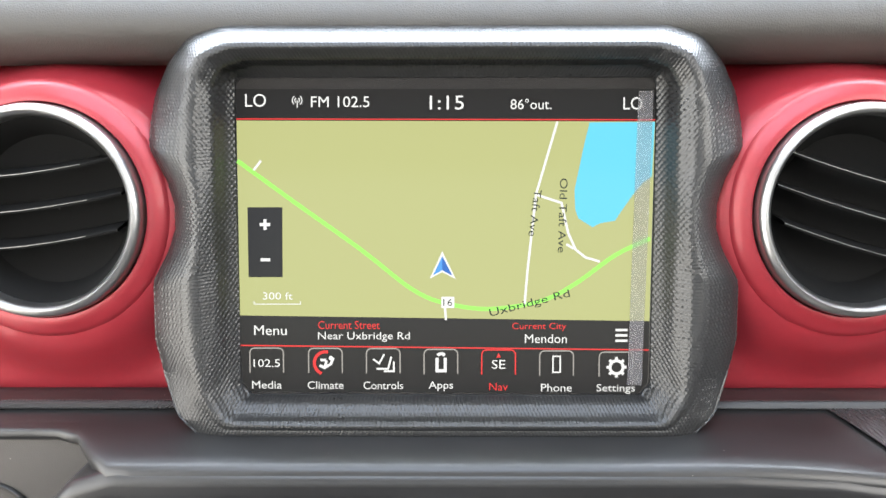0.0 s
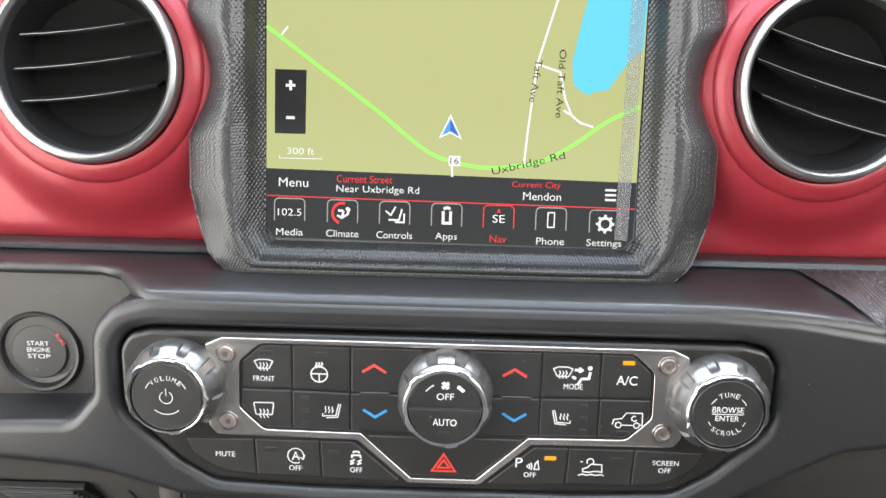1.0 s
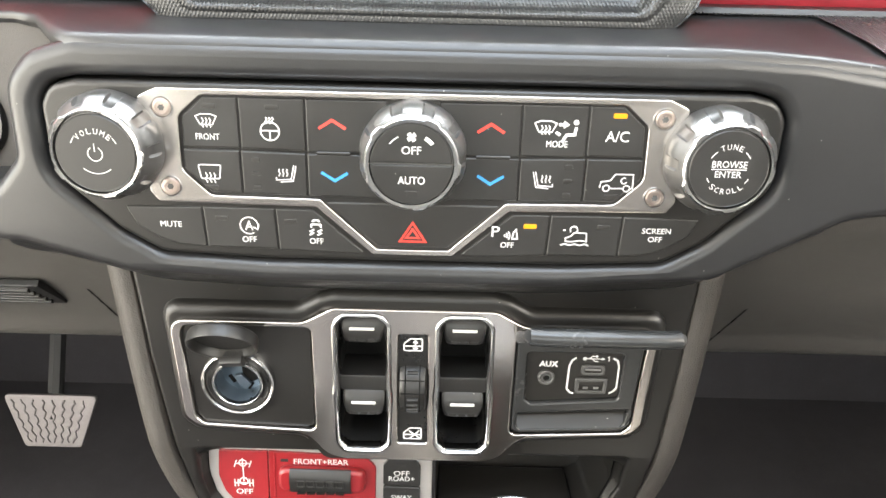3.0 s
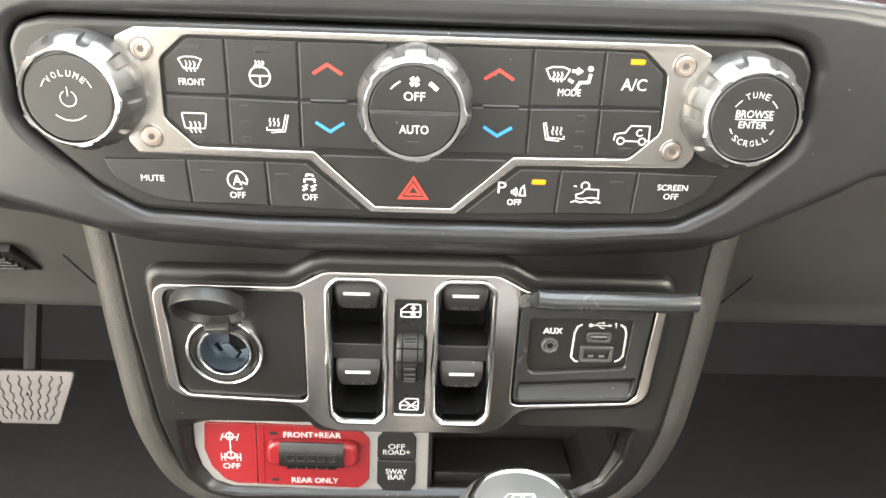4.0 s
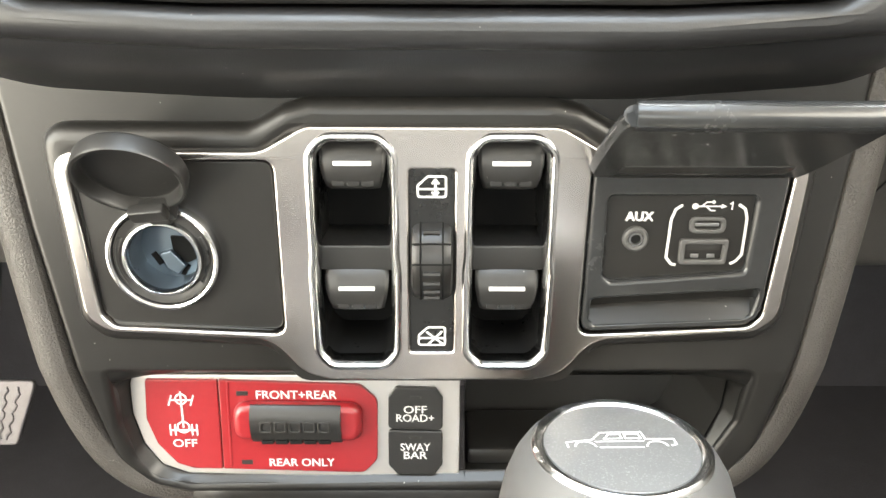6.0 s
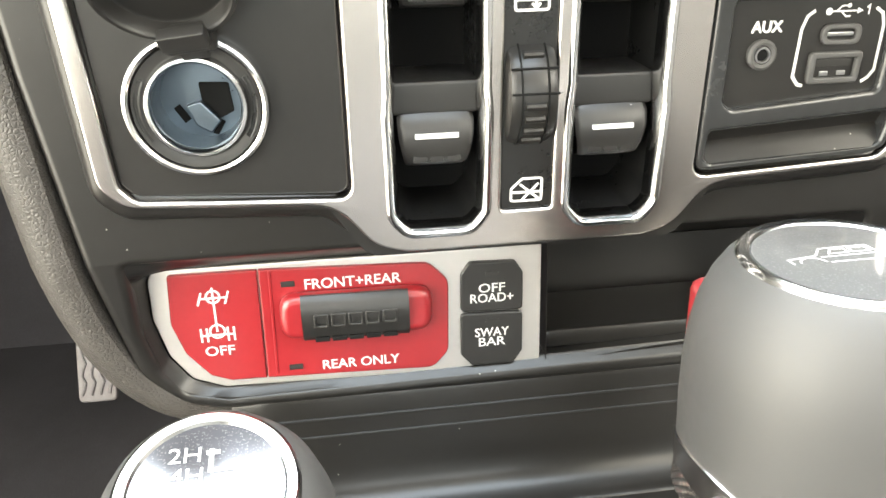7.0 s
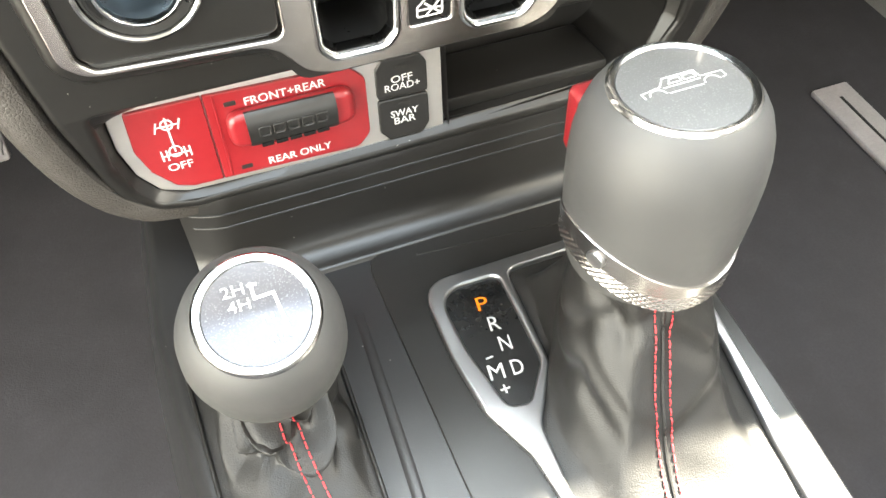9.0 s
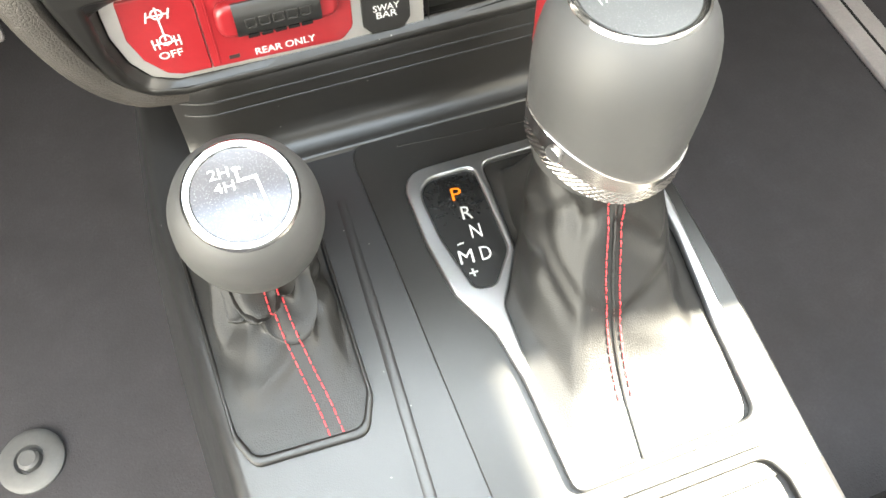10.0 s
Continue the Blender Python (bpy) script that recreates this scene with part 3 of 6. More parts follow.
def pyramids(rows, n, deep=0.00020):
    """A surface of n rows through a few given ones, covered with small staggered pyramids."""
    R = np.array([[tuple(p) for p in row] for row in rows])
    d = np.concatenate([[0.0], np.cumsum(np.linalg.norm(np.diff(R, axis=0), axis=2).mean(axis=1))])
    f = np.linspace(0, d[-1], n)
    j = np.clip(np.searchsorted(d, f, side="right") - 1, 0, len(d) - 2)
    t = ((f - d[j]) / (d[j + 1] - d[j]))[:, None, None]
    a, b, c, e = R[np.maximum(j - 1, 0)], R[j], R[j + 1], R[np.minimum(j + 2, len(d) - 1)]
    G = 0.5 * (2 * b + (c - a) * t + (2 * a - 5 * b + 4 * c - e) * t ** 2 + (3 * b - a - 3 * c + e) * t ** 3)
    G = 0.75 * G + 0.25 * (b + (c - b) * t)
    nrm = np.cross(np.roll(G, -1, axis=1) - np.roll(G, 1, axis=1), np.gradient(G, axis=0))
    nrm /= np.linalg.norm(nrm, axis=2, keepdims=True)
    if nrm[n // 2, :, 1].mean() > 0:
        nrm = -nrm
    u, v = G[:, :, 0] / 0.0015 + G[:, :, 2] / 0.0027, G[:, :, 0] / 0.0015 - G[:, :, 2] / 0.0027
    h = np.minimum(1 - 2 * abs(u % 1 - 0.5), 1 - 2 * abs(v % 1 - 0.5))
    edge = np.clip((d[-1] - f) / 0.0035, 0, 1)[:, None]
    G = G + nrm * (deep * (h * 2 - 0.7) * edge)[:, :, None]
    m = G.shape[1]
    k = np.arange(m)
    quads = np.concatenate([np.stack([i * m + k, i * m + (k + 1) % m, (i + 1) * m + (k + 1) % m, (i + 1) * m + k], axis=1) for i in range(n - 1)])
    me = bpy.data.meshes.new("tmp")
    me.from_pydata(G.reshape(-1, 3).tolist(), [], quads.tolist())
    bm = bmesh.new()
    bm.from_mesh(me)
    bpy.data.meshes.remove(me)
    return bm


rows = [ring_at(BEZEL, o, -26), ring_at(BEZEL, o, -11.0, -19, -2.6), ring_at(BEZEL, blend(o, r, 0.05), -8.6, -15, -1.2), ring_at(BEZEL, blend(o, r, 0.14), -6.2, -10.8, -0.2), ring_at(BEZEL, blend(o, r, 0.30), -3.0, -6.0, 0.9),
        ring_at(BEZEL, blend(o, r, 0.46), -0.2, -2.0, 1.7), ring_at(BEZEL, blend(o, r, 0.58), 1.7, 0.8), ring_at(BEZEL, blend(o, r, 0.67), 2.5, 2.2), ring_at(BEZEL, blend(o, r, 0.77), 2.4), ring_at(BEZEL, blend(o, r, 0.86), 1.0), ring_at(BEZEL, r, -2.2),
        ring_at(SCREEN, blend(r, g, 0.45), 4.6), ring_at(SCREEN, blend(r, g, 0.92), 0.9), ring_at(SCREEN, g, 0.3), ring_at(SCREEN, g, -2.5)]
part("bezel", pyramids(rows, NR), PYRAMID, unit, "black plastic bezel covered with small raised pyramids", smooth=35)
part("back_shell", plate(BEZEL, [OUT], -45, -28, 2), HOUSING, unit)
glass = part("screen_glass", plate(SCREEN, [fillet(both([(87.5, 1005), (86.5, 878), (82.5, 873)]), 1.5)], -4, -0.4, 0.2), material("black_glass", (0.012, 0.012, 0.013), 0.10, spread=0.03), unit, "glossy black glass")

UIBLACK = display("screen_black", (0.007, 0.0065, 0.0065), 1.0)
UIMAP = display("screen_map", (0.47, 0.485, 0.20), 1.0)
UILAKE = display("screen_lake", (0.13, 0.62, 0.80), 1.0)
UIGREEN = display("screen_green", (0.35, 1.0, 0.13), 1.0)
UIWHITE = display("screen_white", (0.85, 0.85, 0.82), 1.0)
UIRED = display("screen_red", (0.80, 0.03, 0.03), 1.0)
UIGREY = display("screen_grey", (0.35, 0.33, 0.30), 1.0)
UIDARK = display("screen_dark_text", (0.02, 0.025, 0.012), 1.0)
UIBLUE = display("screen_blue", (0.02, 0.14, 0.50), 1.0)
UIBLUE2 = display("screen_light_blue", (0.08, 0.33, 0.80), 1.0)
S = SCREEN


def face(pts, w):
    bm = bmesh.new()
    bm.faces.new([bm.verts.new(S.m @ Vector((x, z, w))) for x, z in pts])
    bm.normal_update()
    for f in bm.faces:
        if f.normal.y > 0:
            f.normal_flip()
    bmesh.ops.triangulate(bm, faces=bm.faces[:])
    return bm


def ui(name, bm, ma, parent=None, label=""):
    return part(name, bm, ma, parent or unit, label, smooth=0)


ui("status_bar", face([(-85.6, 998.5), (85.9, 998.5), (86.0, 986.2), (-85.8, 986.2)], 0.0), UIBLACK)
ui("status_line", strokes(S, [[(-85.7, 986.6), (86.0, 986.0)]], 0.5, 0.1), UIRED)
themap = ui("map", face([(-85.7, 986.0), (86.0, 985.4), (84.7, 904.6), (-85.3, 906.9)], 0.0), UIMAP, label="olive green road map")
ui("lake", face([(59.2, 985.0), (57.0, 976), (53.2, 957.8), (53.6, 950), (54.9, 946.4), (60.7, 942.9), (64, 944.5), (70.0, 945.5), (73, 950), (76.9, 955.5), (81, 960.5), (84.9, 963.4), (85.9, 985.2)], 0.1), UILAKE, themap, "light blue lake")
MAINROAD = [tuple(p) for p in spline([(-85.5, 969.8), (-62.5, 953.3), (-34.8, 933.8), (-13.8, 917.7), (0.2, 911.9), (18.9, 909.6), (40.0, 913.0), (54.0, 920.0), (70.2, 931.5), (84.5, 938.3)], 5)]
ui("main_road", strokes(S, [MAINROAD], 1.6, 0.15), UIGREEN, themap, "bright green road")
for line in ([(46.0, 985.4), (37.4, 956.2), (34.0, 925), (32.9, 911.5)], [(37.9, 955.9), (47.9, 952.7), (50.7, 940.6), (53.8, 933.8), (58, 930.6), (63.9, 928.9)], [(50, 936), (53.0, 934.2)], [(-78.8, 966.0), (-75.8, 969.8)], [(-0.2, 912), (0.3, 905)]):
    ui("side_road", strokes(S, [line], 1.0, 0.2), UIWHITE, themap, "white side road")
zoom = ui("zoom_box", face([(-81.6, 951), (-67.2, 951), (-67.4, 922.6), (-81.5, 922.6)], 0.2), UIBLACK, themap, "black zoom buttons")
ui("zoom_sign", strokes(S, [[(-76.6, 944), (-72.2, 944)], [(-74.4, 946.2), (-74.4, 941.8)], [(-76.4, 929.7), (-72.4, 929.7)]], 1.3, 0.3), UIWHITE, zoom)
arrow = ui("position_arrow", face([(-1.2, 933.2), (-6.4, 922.0), (-1.2, 924.6), (4.4, 921.8)], 0.3), UIWHITE, themap, "blue position arrow with a white rim")
ui("arrow_side", face([(-1.2, 931.2), (-5.0, 923.4), (-1.2, 925.4)], 0.4), UIBLUE2, arrow)
ui("arrow_side", face([(-1.2, 931.2), (-1.2, 925.4), (3.0, 923.2)], 0.4), UIBLUE, arrow)
shield = ui("route_sign", face([(-1.6, 914.6), (3.8, 914.6), (3.8, 910), (-1.6, 910)], 0.35), UIWHITE, themap, "small white route sign")
ui("route_number", lettering(S, "16", 1.1, 912.3, 0.5, 3.8, 2.8), UIDARK, shield)
ui("scale_bar", strokes(S, [[(-79.3, 912.8), (-79.3, 911.6), (-60, 911.6), (-60, 912.8)]], 0.35, 0.3), UIWHITE, themap)
ui("scale_text", lettering(S, "300 ft", -69.5, 914.9, 0.3, 12.4, 3.0), UIWHITE, themap)
ui("street_name", lettering(S, "Taft Ave", 37.0, 948.6, 0.5, 19.0, 3.2, -97), UIDARK, themap)
ui("street_name", lettering(S, "Old Taft Ave", 48.4, 947.6, 0.5, 30.0, 3.2, -91.5), UIDARK, themap)
ui("street_name", lettering(S, "Uxbridge Rd", 35.0, 911.6, 0.5, 34.0, 4.2, 14), UIDARK, themap)
ui("status_text", lettering(S, "LO", -77.7, 994.0, 0.2, 8.6, 5.2), UIWHITE)
ui("status_text", lettering(S, "FM 102.5", -43.0, 993.4, 0.2, 24.0, 4.4), UIWHITE)
ui("status_text", lettering(S, "1:15", 0.7, 993.0, 0.2, 14.0, 5.6), UIWHITE)
ui("status_text", lettering(S, "86\u00b0out.", 35.2, 992.4, 0.2, 16.8, 4.2), UIWHITE)
ui("status_text", lettering(S, "LO", 76.8, 992.6, 0.2, 7.8, 5.0), UIWHITE)
ui("antenna_icon", strokes(S, [arc(-60.6, 994, 1.0, -60, 60, 5), arc(-60.6, 994, 2.0, -55, 55, 6), arc(-60.6, 994, 1.0, 120, 240, 5), arc(-60.6, 994, 2.0, 125, 235, 6), [(-60.6, 994), (-60.6, 991)]], 0.4, 0.2), UIWHITE)
ui("info_bar", face([(-85.3, 906.9), (84.7, 904.6), (84.6, 892.8), (-85.4, 894.6)], 0.02), UIBLACK)
ui("menu_line", strokes(S, [[(-85.3, 894.6), (84.6, 892.8)]], 0.55, 0.1), UIRED)
ui("icon_bar", face([(-85.3, 894.6), (84.6, 892.8), (84.2, 879.4), (80.3, 874.6), (-81.2, 875.6), (-84.8, 879.6)], 0.0), UIBLACK)
ui("info_text", lettering(S, "Menu", -72.7, 900.8, 0.2, 13.6, 4.0), UIWHITE)
ui("info_text", lettering(S, "Current Street", -40.0, 903.0, 0.2, 25.6, 3.4), UIRED)
ui("info_text", lettering(S, "Near Uxbridge Rd", -33.8, 898.1, 0.2, 38.2, 4.0), UIWHITE)
ui("info_text", lettering(S, "Current City", 39.0, 902.2, 0.2, 22.4, 3.4), UIRED)
ui("info_text", lettering(S, "Mendon", 41.8, 897.4, 0.2, 17.4, 3.6), UIWHITE)
ui("menu_bars", strokes(S, [[(70.6, 901), (75.6, 901)], [(70.6, 898.8), (75.6, 898.8)], [(70.6, 896.6), (75.6, 896.6)]], 1.0, 0.2), UIWHITE)
NAMES = [("Media", -74.4, 878.3, 12.4), ("Climate", -49.9, 878.2, 15.0), ("Controls", -25.8, 878.1, 16.6), ("Apps", -1.8, 877.8, 10.2), ("Nav", 22.2, 877.6, 7.8), ("Phone", 46.3, 877.2, 12.8), ("Settings", 71.0, 876.7, 16.0)]
for word, x, z, wd in NAMES:
    lit = word == "Nav"
    tile = ui("menu_tile", strokes(S, [[(x - 7, z + 5.0), (x - 7, z + 12.6)] + arc(x - 5, z + 13.2, 2, 180, 90, 4) + arc(x + 5, z + 13.2, 2, 90, 0, 4) + [(x + 7, z + 12.6), (x + 7, z + 5.0)]], 0.55, 0.1), UIRED if lit else UIGREY)
    ui("tile_name", lettering(S, word, x, z, 0.2, wd, 4.0 if "p" in word or "g" in word else 3.2), UIRED if lit else UIWHITE, tile)
ui("tile_icon", lettering(S, "102.5", -74.4, 887.3, 0.2, 11.0, 3.2), UIWHITE)
ui("tile_icon", lettering(S, "SE", 22.2, 886.8, 0.2, 5.6, 3.6), UIWHITE)
ui("tile_icon", face([(21.2, 889.6), (23.2, 889.6), (22.2, 891.6)], 0.2), UIRED)
ui("tile_icon", strokes(S, [arc(-49.9, 887.4, 4.6, 75, 250, 14)], 1.3, 0.2), UIRED)
ui("tile_icon", strokes(S, [[(-52, 888.6), (-49.6, 888.6)], [(-52.4, 886.4), (-50.2, 885.4), (-47.6, 887), (-46.6, 889.6)], [(-50.2, 885.4), (-49.4, 888.4)]], 1.1, 0.2, discs=[(-47.6, 889.4, 0.9)]), UIWHITE)
ui("tile_icon", strokes(S, [[(-30, 889), (-27.5, 887.2), (-25.4, 891)], [(-28.6, 885), (-23.8, 885), (-22.4, 890)], [(-25.6, 884), (-21.4, 884), (-21.4, 888)]], 0.8, 0.2), UIWHITE)
ui("tile_icon", strokes(S, [[(-3.4, 889.6), (-3.4, 884.2), (0, 884.2), (0, 889.6)], arc(-1.7, 889.2, 2.0, 40, 140, 5)], 1.3, 0.2), UIWHITE)
ui("tile_icon", strokes(S, [[(44.8, 890.2), (47.8, 890.2), (47.8, 883.6), (44.8, 883.6), (44.8, 890.2)]], 0.6, 0.2), UIWHITE)
ui("tile_icon", strokes(S, [arc(71.2, 885.7, 2.7, 0, 360, 20)] + [[(71.2 + 3.2 * math.cos(a), 885.7 + 3.2 * math.sin(a)), (71.2 + 4.2 * math.cos(a), 885.7 + 4.2 * math.sin(a))] for a in [k * math.pi / 4 for k in range(8)]], 1.2, 0.2), UIWHITE)

# loose edge of the protective film
film_m = bpy.data.materials.new("film")
film_m.use_nodes = True
fb = film_m.node_tree.nodes["Principled BSDF"]
fb.inputs["Base Color"].default_value = (0.17, 0.165, 0.17, 1)
fb.inputs["Roughness"].default_value = 0.5
fb.inputs["Specular IOR Level"].default_value = 0.1
fb.inputs["Alpha"].default_value = 0.32
film = part("screen_film", thicken(skin([[S.m @ Vector((78.9, 997.5, 0.8)), S.m @ Vector((77.2, 940, 0.9)), S.m @ Vector((75.5, 878.6, 0.8))], [S.m @ Vector((84.9, 997.5, 1.3)), S.m @ Vector((83.2, 940, 1.5)), S.m @ Vector((81.4, 878.4, 1.3))]]), 0.0003), film_m)
tagged(film, "hazy lifted strip of clear protective film on the screen", "protective film")

# ---- climate panel ----
C = CLIMATE
climate = thing("climate_panel", (0, 0.29, 0.81), "black climate control panel with a brushed metal plate and three knobs", "control panel")
part("panel", plate(C, [offset(HOOD_IN, -0.9)], -12, 0.3, 2.4, 5), HOUSING, climate, "black satin panel with a rounded edge")
TRIM_OUT = fillet(both([(97, 841.6), (104.5, 838.2), (104, 800.4), (101, 796.6), (38.3, 796.1), (16.2, 776.3)]), 2.0, 3)
TRIM_IN = fillet(both([(80.5, 839.2), (89.8, 831), (90.4, 809.6), (79.9, 799.3), (36.9, 798.7), (14.6, 778.7)]), [5, 5, 5, 5, 2, 2, 2, 2, 5, 5, 5, 5], 4)
part("trim_plate", plate(C, [TRIM_OUT, TRIM_IN], -3, 2.0, 0.5, 2), SATIN, climate, "brushed metal trim plate")


def key(pts, w1=1.0, r=0.6, label=""):
    return part("button", plate(C, [fillet(pts, r, 2)], -3.5, w1, 0.65, 3), BUTTON, climate, label)


g_ = 0.28
for s in (1, -1):
    def sx(pts):
        return [(s * x, z) for x, z in pts]
    key(sx([(88.6, 830.6), (80, 838.4), (67 + g_, 838.4), (67 + g_, 818.2 + g_), (89.2, 818.2 + g_)]))
    key(sx([(67 - g_, 838.4), (41.5 + g_, 838.4), (41.5 + g_, 817.6 + g_), (67 - g_, 818.0 + g_)]))
    key(sx([(41.5 - g_, 838.4), (10, 838.4), (10, 817.4 + g_), (41.5 - g_, 817.4 + g_)]))
    key(sx([(89.4, 818.0 - g_), (67.4 + g_, 817.8 - g_), (67.4 + g_, 800.2), (79.6, 800.2), (89.6, 810)]))
    key(sx([(67.4 - g_, 817.8 - g_), (41.6 + g_, 817.2 - g_), (41.6 + g_, 799.6), (67.4 - g_, 800.0)]))
    key(sx([(41.6 - g_, 817.2 - g_), (10, 817.2 - g_), (10, 799.2), (41.6 - g_, 799.6)]))
    key(sx([(115.2, 794.6), (84.6 + g_, 795.0), (83.8 + g_, 777.6), (95, 778.4), (103, 781.2), (111.6, 787)]))
    key(sx([(84.6 - g_, 795.0), (55.4 + g_, 794.9), (54.6 + g_, 777.2), (83.8 - g_, 777.6)]))
    key(sx([(55.4 - g_, 794.9), (40.2, 794.8), (19.8, 776.8), (21.6, 776.0), (54.6 - g_, 777.0)]), r=[0.5, 0.5, 1.0, 1.0, 0.5])
    part("ridge", tube(C, [(s * 24.5, 817.4, 1.2), (s * 37.5, 817.4, 1.2)], 0.7, flat=0.5), LEDOFF, climate)
hazard = key([(-35.6, 797.4), (35.6, 797.4), (14.2, 779.4), (-14.2, 779.4)], 0.6, 0.8)


def lamp(x, z, lit=False, wide=5.2):
    part("indicator", plate(C, [fillet([(x - wide / 2, z + 0.95), (x + wide / 2, z + 0.95), (x + wide / 2, z - 0.95), (x - wide / 2, z - 0.95)], 0.5)], 0.2, 1.3 if lit else 1.22, 0.18), AMBER if lit else LEDOFF, climate, "lit amber lamp" if lit else "")


for x, z, lit in ((-78, 834.9, 0), (-54, 834.9, 0), (78.7, 834.9, 1), (47.4, 790.0, 1), (77.0, 790.3, 0), (-77.2, 790.3, 0), (-49.4, 789.6, 0), (78.3, 802.4, 0), (-79.5, 802.4, 0)):
    lamp(x, z, lit)
for z in (814.2, 808.4, 802.6):
    lamp(-61.5, z, wide=3.2)
    lamp(60.8, z, wide=3.2)

for s in (1, -1):
    for z in (834.2, 802.8):
        sc = part("screw", lathe(C, [(3.5, 1.9), (3.45, 2.5), (3.2, 2.8), (2.4, 2.85), (2.2, 2.5), (0.2, 2.45)], s * 95.5, z, 28), SCREW, climate, "bright star-head screw")
        part("washer", lathe(C, [(4.5, 1.9), (4.4, 2.3), (3.9, 2.3), (3.6, 1.95)], s * 95.5, z, 28, cap=False), CHROME, sc)
        part("recess", lathe(C, [(1.2, 2.3), (1.2, 2.62)], s * 95.5, z, 12, mod=lambda a, i: 1 + 0.16 * math.cos(6 * a)), KNOBGREY, sc)


def knob(x, z, rf, rr, rb, top, split=False):
    def lobes(a, i):
        dent = max(0.0, min(1.0, (math.cos(10 * a) - 0.35) / 0.25))
        lift = max(0.0, min(1.0, (math.cos(10 * a + math.pi) - 0.1) / 0.3))
        return 1 - (0.0, 0.012, 0.075, 0.085, 0.020, 0.0, 0.0)[min(i, 6)] * dent + (0.0, 0.012, 0.010, 0.0, 0.0, 0.0, 0.0)[min(i, 6)] * lift

    kn = part("knob", lathe(C, [(rb, -2), (rb, top * 0.30), (rb * 0.985, top * 0.50), (rb * 0.955, top * 0.64), (rb * 0.89, top * 0.75), (rr + 0.9, top * 0.86), (rr + 0.1, top - 1.0)], x, z, 200, mod=lobes), KNOBRIM, climate, "silver ribbed rotary knob", smooth=28)
    part("knob_ring", lathe(C, [(rr - 0.1, top - 1.4), (rr, top - 0.2), (rr - 0.6, top + 0.4), (rf + 0.6, top + 0.3), (rf + 0.1, top - 1.2)], x, z, 100, mod=lambda a, i: 1 + (0.045 if math.cos(5 * a + 0.6) > 0.72 and i < 3 else 0)), CHROME, kn, "bright ring")
    if split:
        part("knob_face", plate(C, [arc(x, z + 0.35, rf, 0, 180, 28)], top - 4, top, 0.4), BUTTON, kn)
        part("knob_face", plate(C, [arc(x, z - 0.35, rf, 180, 360, 28)], top - 4, top, 0.4), BUTTON, kn)
    else:
        part("knob_face", lathe(C, [(rf, top - 2.5), (rf, top - 0.4), (rf - 0.6, top + 0.1), (7, top), (0.5, top - 0.1)], x, z, 64), BUTTON, kn)
    return kn


ZK, ZC = 819.3, 818.7
KL, KC, KR = knob(-117.0, ZK, 15.0, 16.9, 20.8, 15.6), knob(0.0, ZC, 15.2, 17.6, 20.6, 17.4, True), knob(117.6, ZK, 15.0, 16.9, 20.8, 15.6)


def mark(bm, ma=WHITE, parent=None, name="symbol"):
    return part(name, bm, ma, parent or climate, smooth=0)


def word(text, x, z, wide, high, w=1.0, parent=None, ma=WHITE, turn=0.0, pl=CLIMATE):
    return mark(lettering(pl, text, x, z, w, wide, high, turn, bold=0.05), ma, parent, "lettering")


FACE, TOPC = 15.85, 17.55
mark(arc_lettering(C, "VOLUME", -117, ZK, 8.6, 90, 17, FACE, 2.1), WHITE, KL, "lettering")
mark(strokes(C, [arc(-117, ZK, 2.7, 118, 422, 18), [(-117, ZK + 4.0), (-117, ZK + 0.8)], arc(-117, ZK, 7.6, -132, -48, 10), arc(-117, ZK + 0.6, 9.0, 142, 158, 3), arc(-117, ZK + 0.6, 9.0, 22, 38, 3)], 0.35, FACE), WHITE, KL)
mark(arc_lettering(C, "TUNE", 117.6, ZK, 8.6, 90, 15.5, FACE, 2.1), WHITE, KR, "lettering")
mark(arc_lettering(C, "SCROLL", 117.6, ZK, 8.6, 270, 15, FACE, 2.1, True), WHITE, KR, "lettering")
word("BROWSE", 117.6, ZK + 1.9, 13.0, 2.6, FACE, KR)
word("ENTER", 117.6, ZK - 1.9, 9.8, 2.4, FACE, KR)
mark(strokes(C, [[(111.0, ZK), (124.2, ZK)], arc(117.6, ZK, 8.4, 128, 150, 4), arc(117.6, ZK, 8.4, 30, 52, 4), arc(117.6, ZK, 8.4, 204, 218, 4), arc(117.6, ZK, 8.4, -38, -24, 4)], 0.38, FACE), WHITE, KR)
word("OFF", 0, ZC + 5.4, 7.2, 3.0, TOPC, KC)
word("AUTO", 0, ZC - 6.1, 10.0, 3.0, TOPC, KC)
mark(strokes(C, [arc(0, ZC + 1.4, 10.2, 118, 142, 5)], 0.5, TOPC), WHITE, KC)
mark(strokes(C, [arc(0, ZC + 1.4, 10.0, 40, 60, 5)], 1.5, TOPC), WHITE, KC)
mark(strokes(C, [[(0, ZC + 10.4), (1.3 * math.cos(a), ZC + 10.4 + 1.3 * math.sin(a)), (1.6 * math.cos(a + 0.7), ZC + 10.4 + 1.6 * math.sin(a + 0.7))] for a in (0.5, 2.07, 3.64, 5.21)], 1.0, TOPC), WHITE, KC)
part("indicator", plate(C, [fillet([(-2.2, ZC - 10.3), (2.2, ZC - 10.3), (2.2, ZC - 11.5), (-2.2, ZC - 11.5)], 0.4)], TOPC - 0.6, TOPC + 0.05, 0.1), LEDOFF, KC)


def chevron(x, z, s, ma):
    mark(strokes(C, [[(x - 5.2, z - 1.6 * s), (x, z + 1.7 * s), (x + 5.2, z - 1.6 * s)]], 1.2, 1.0), ma)


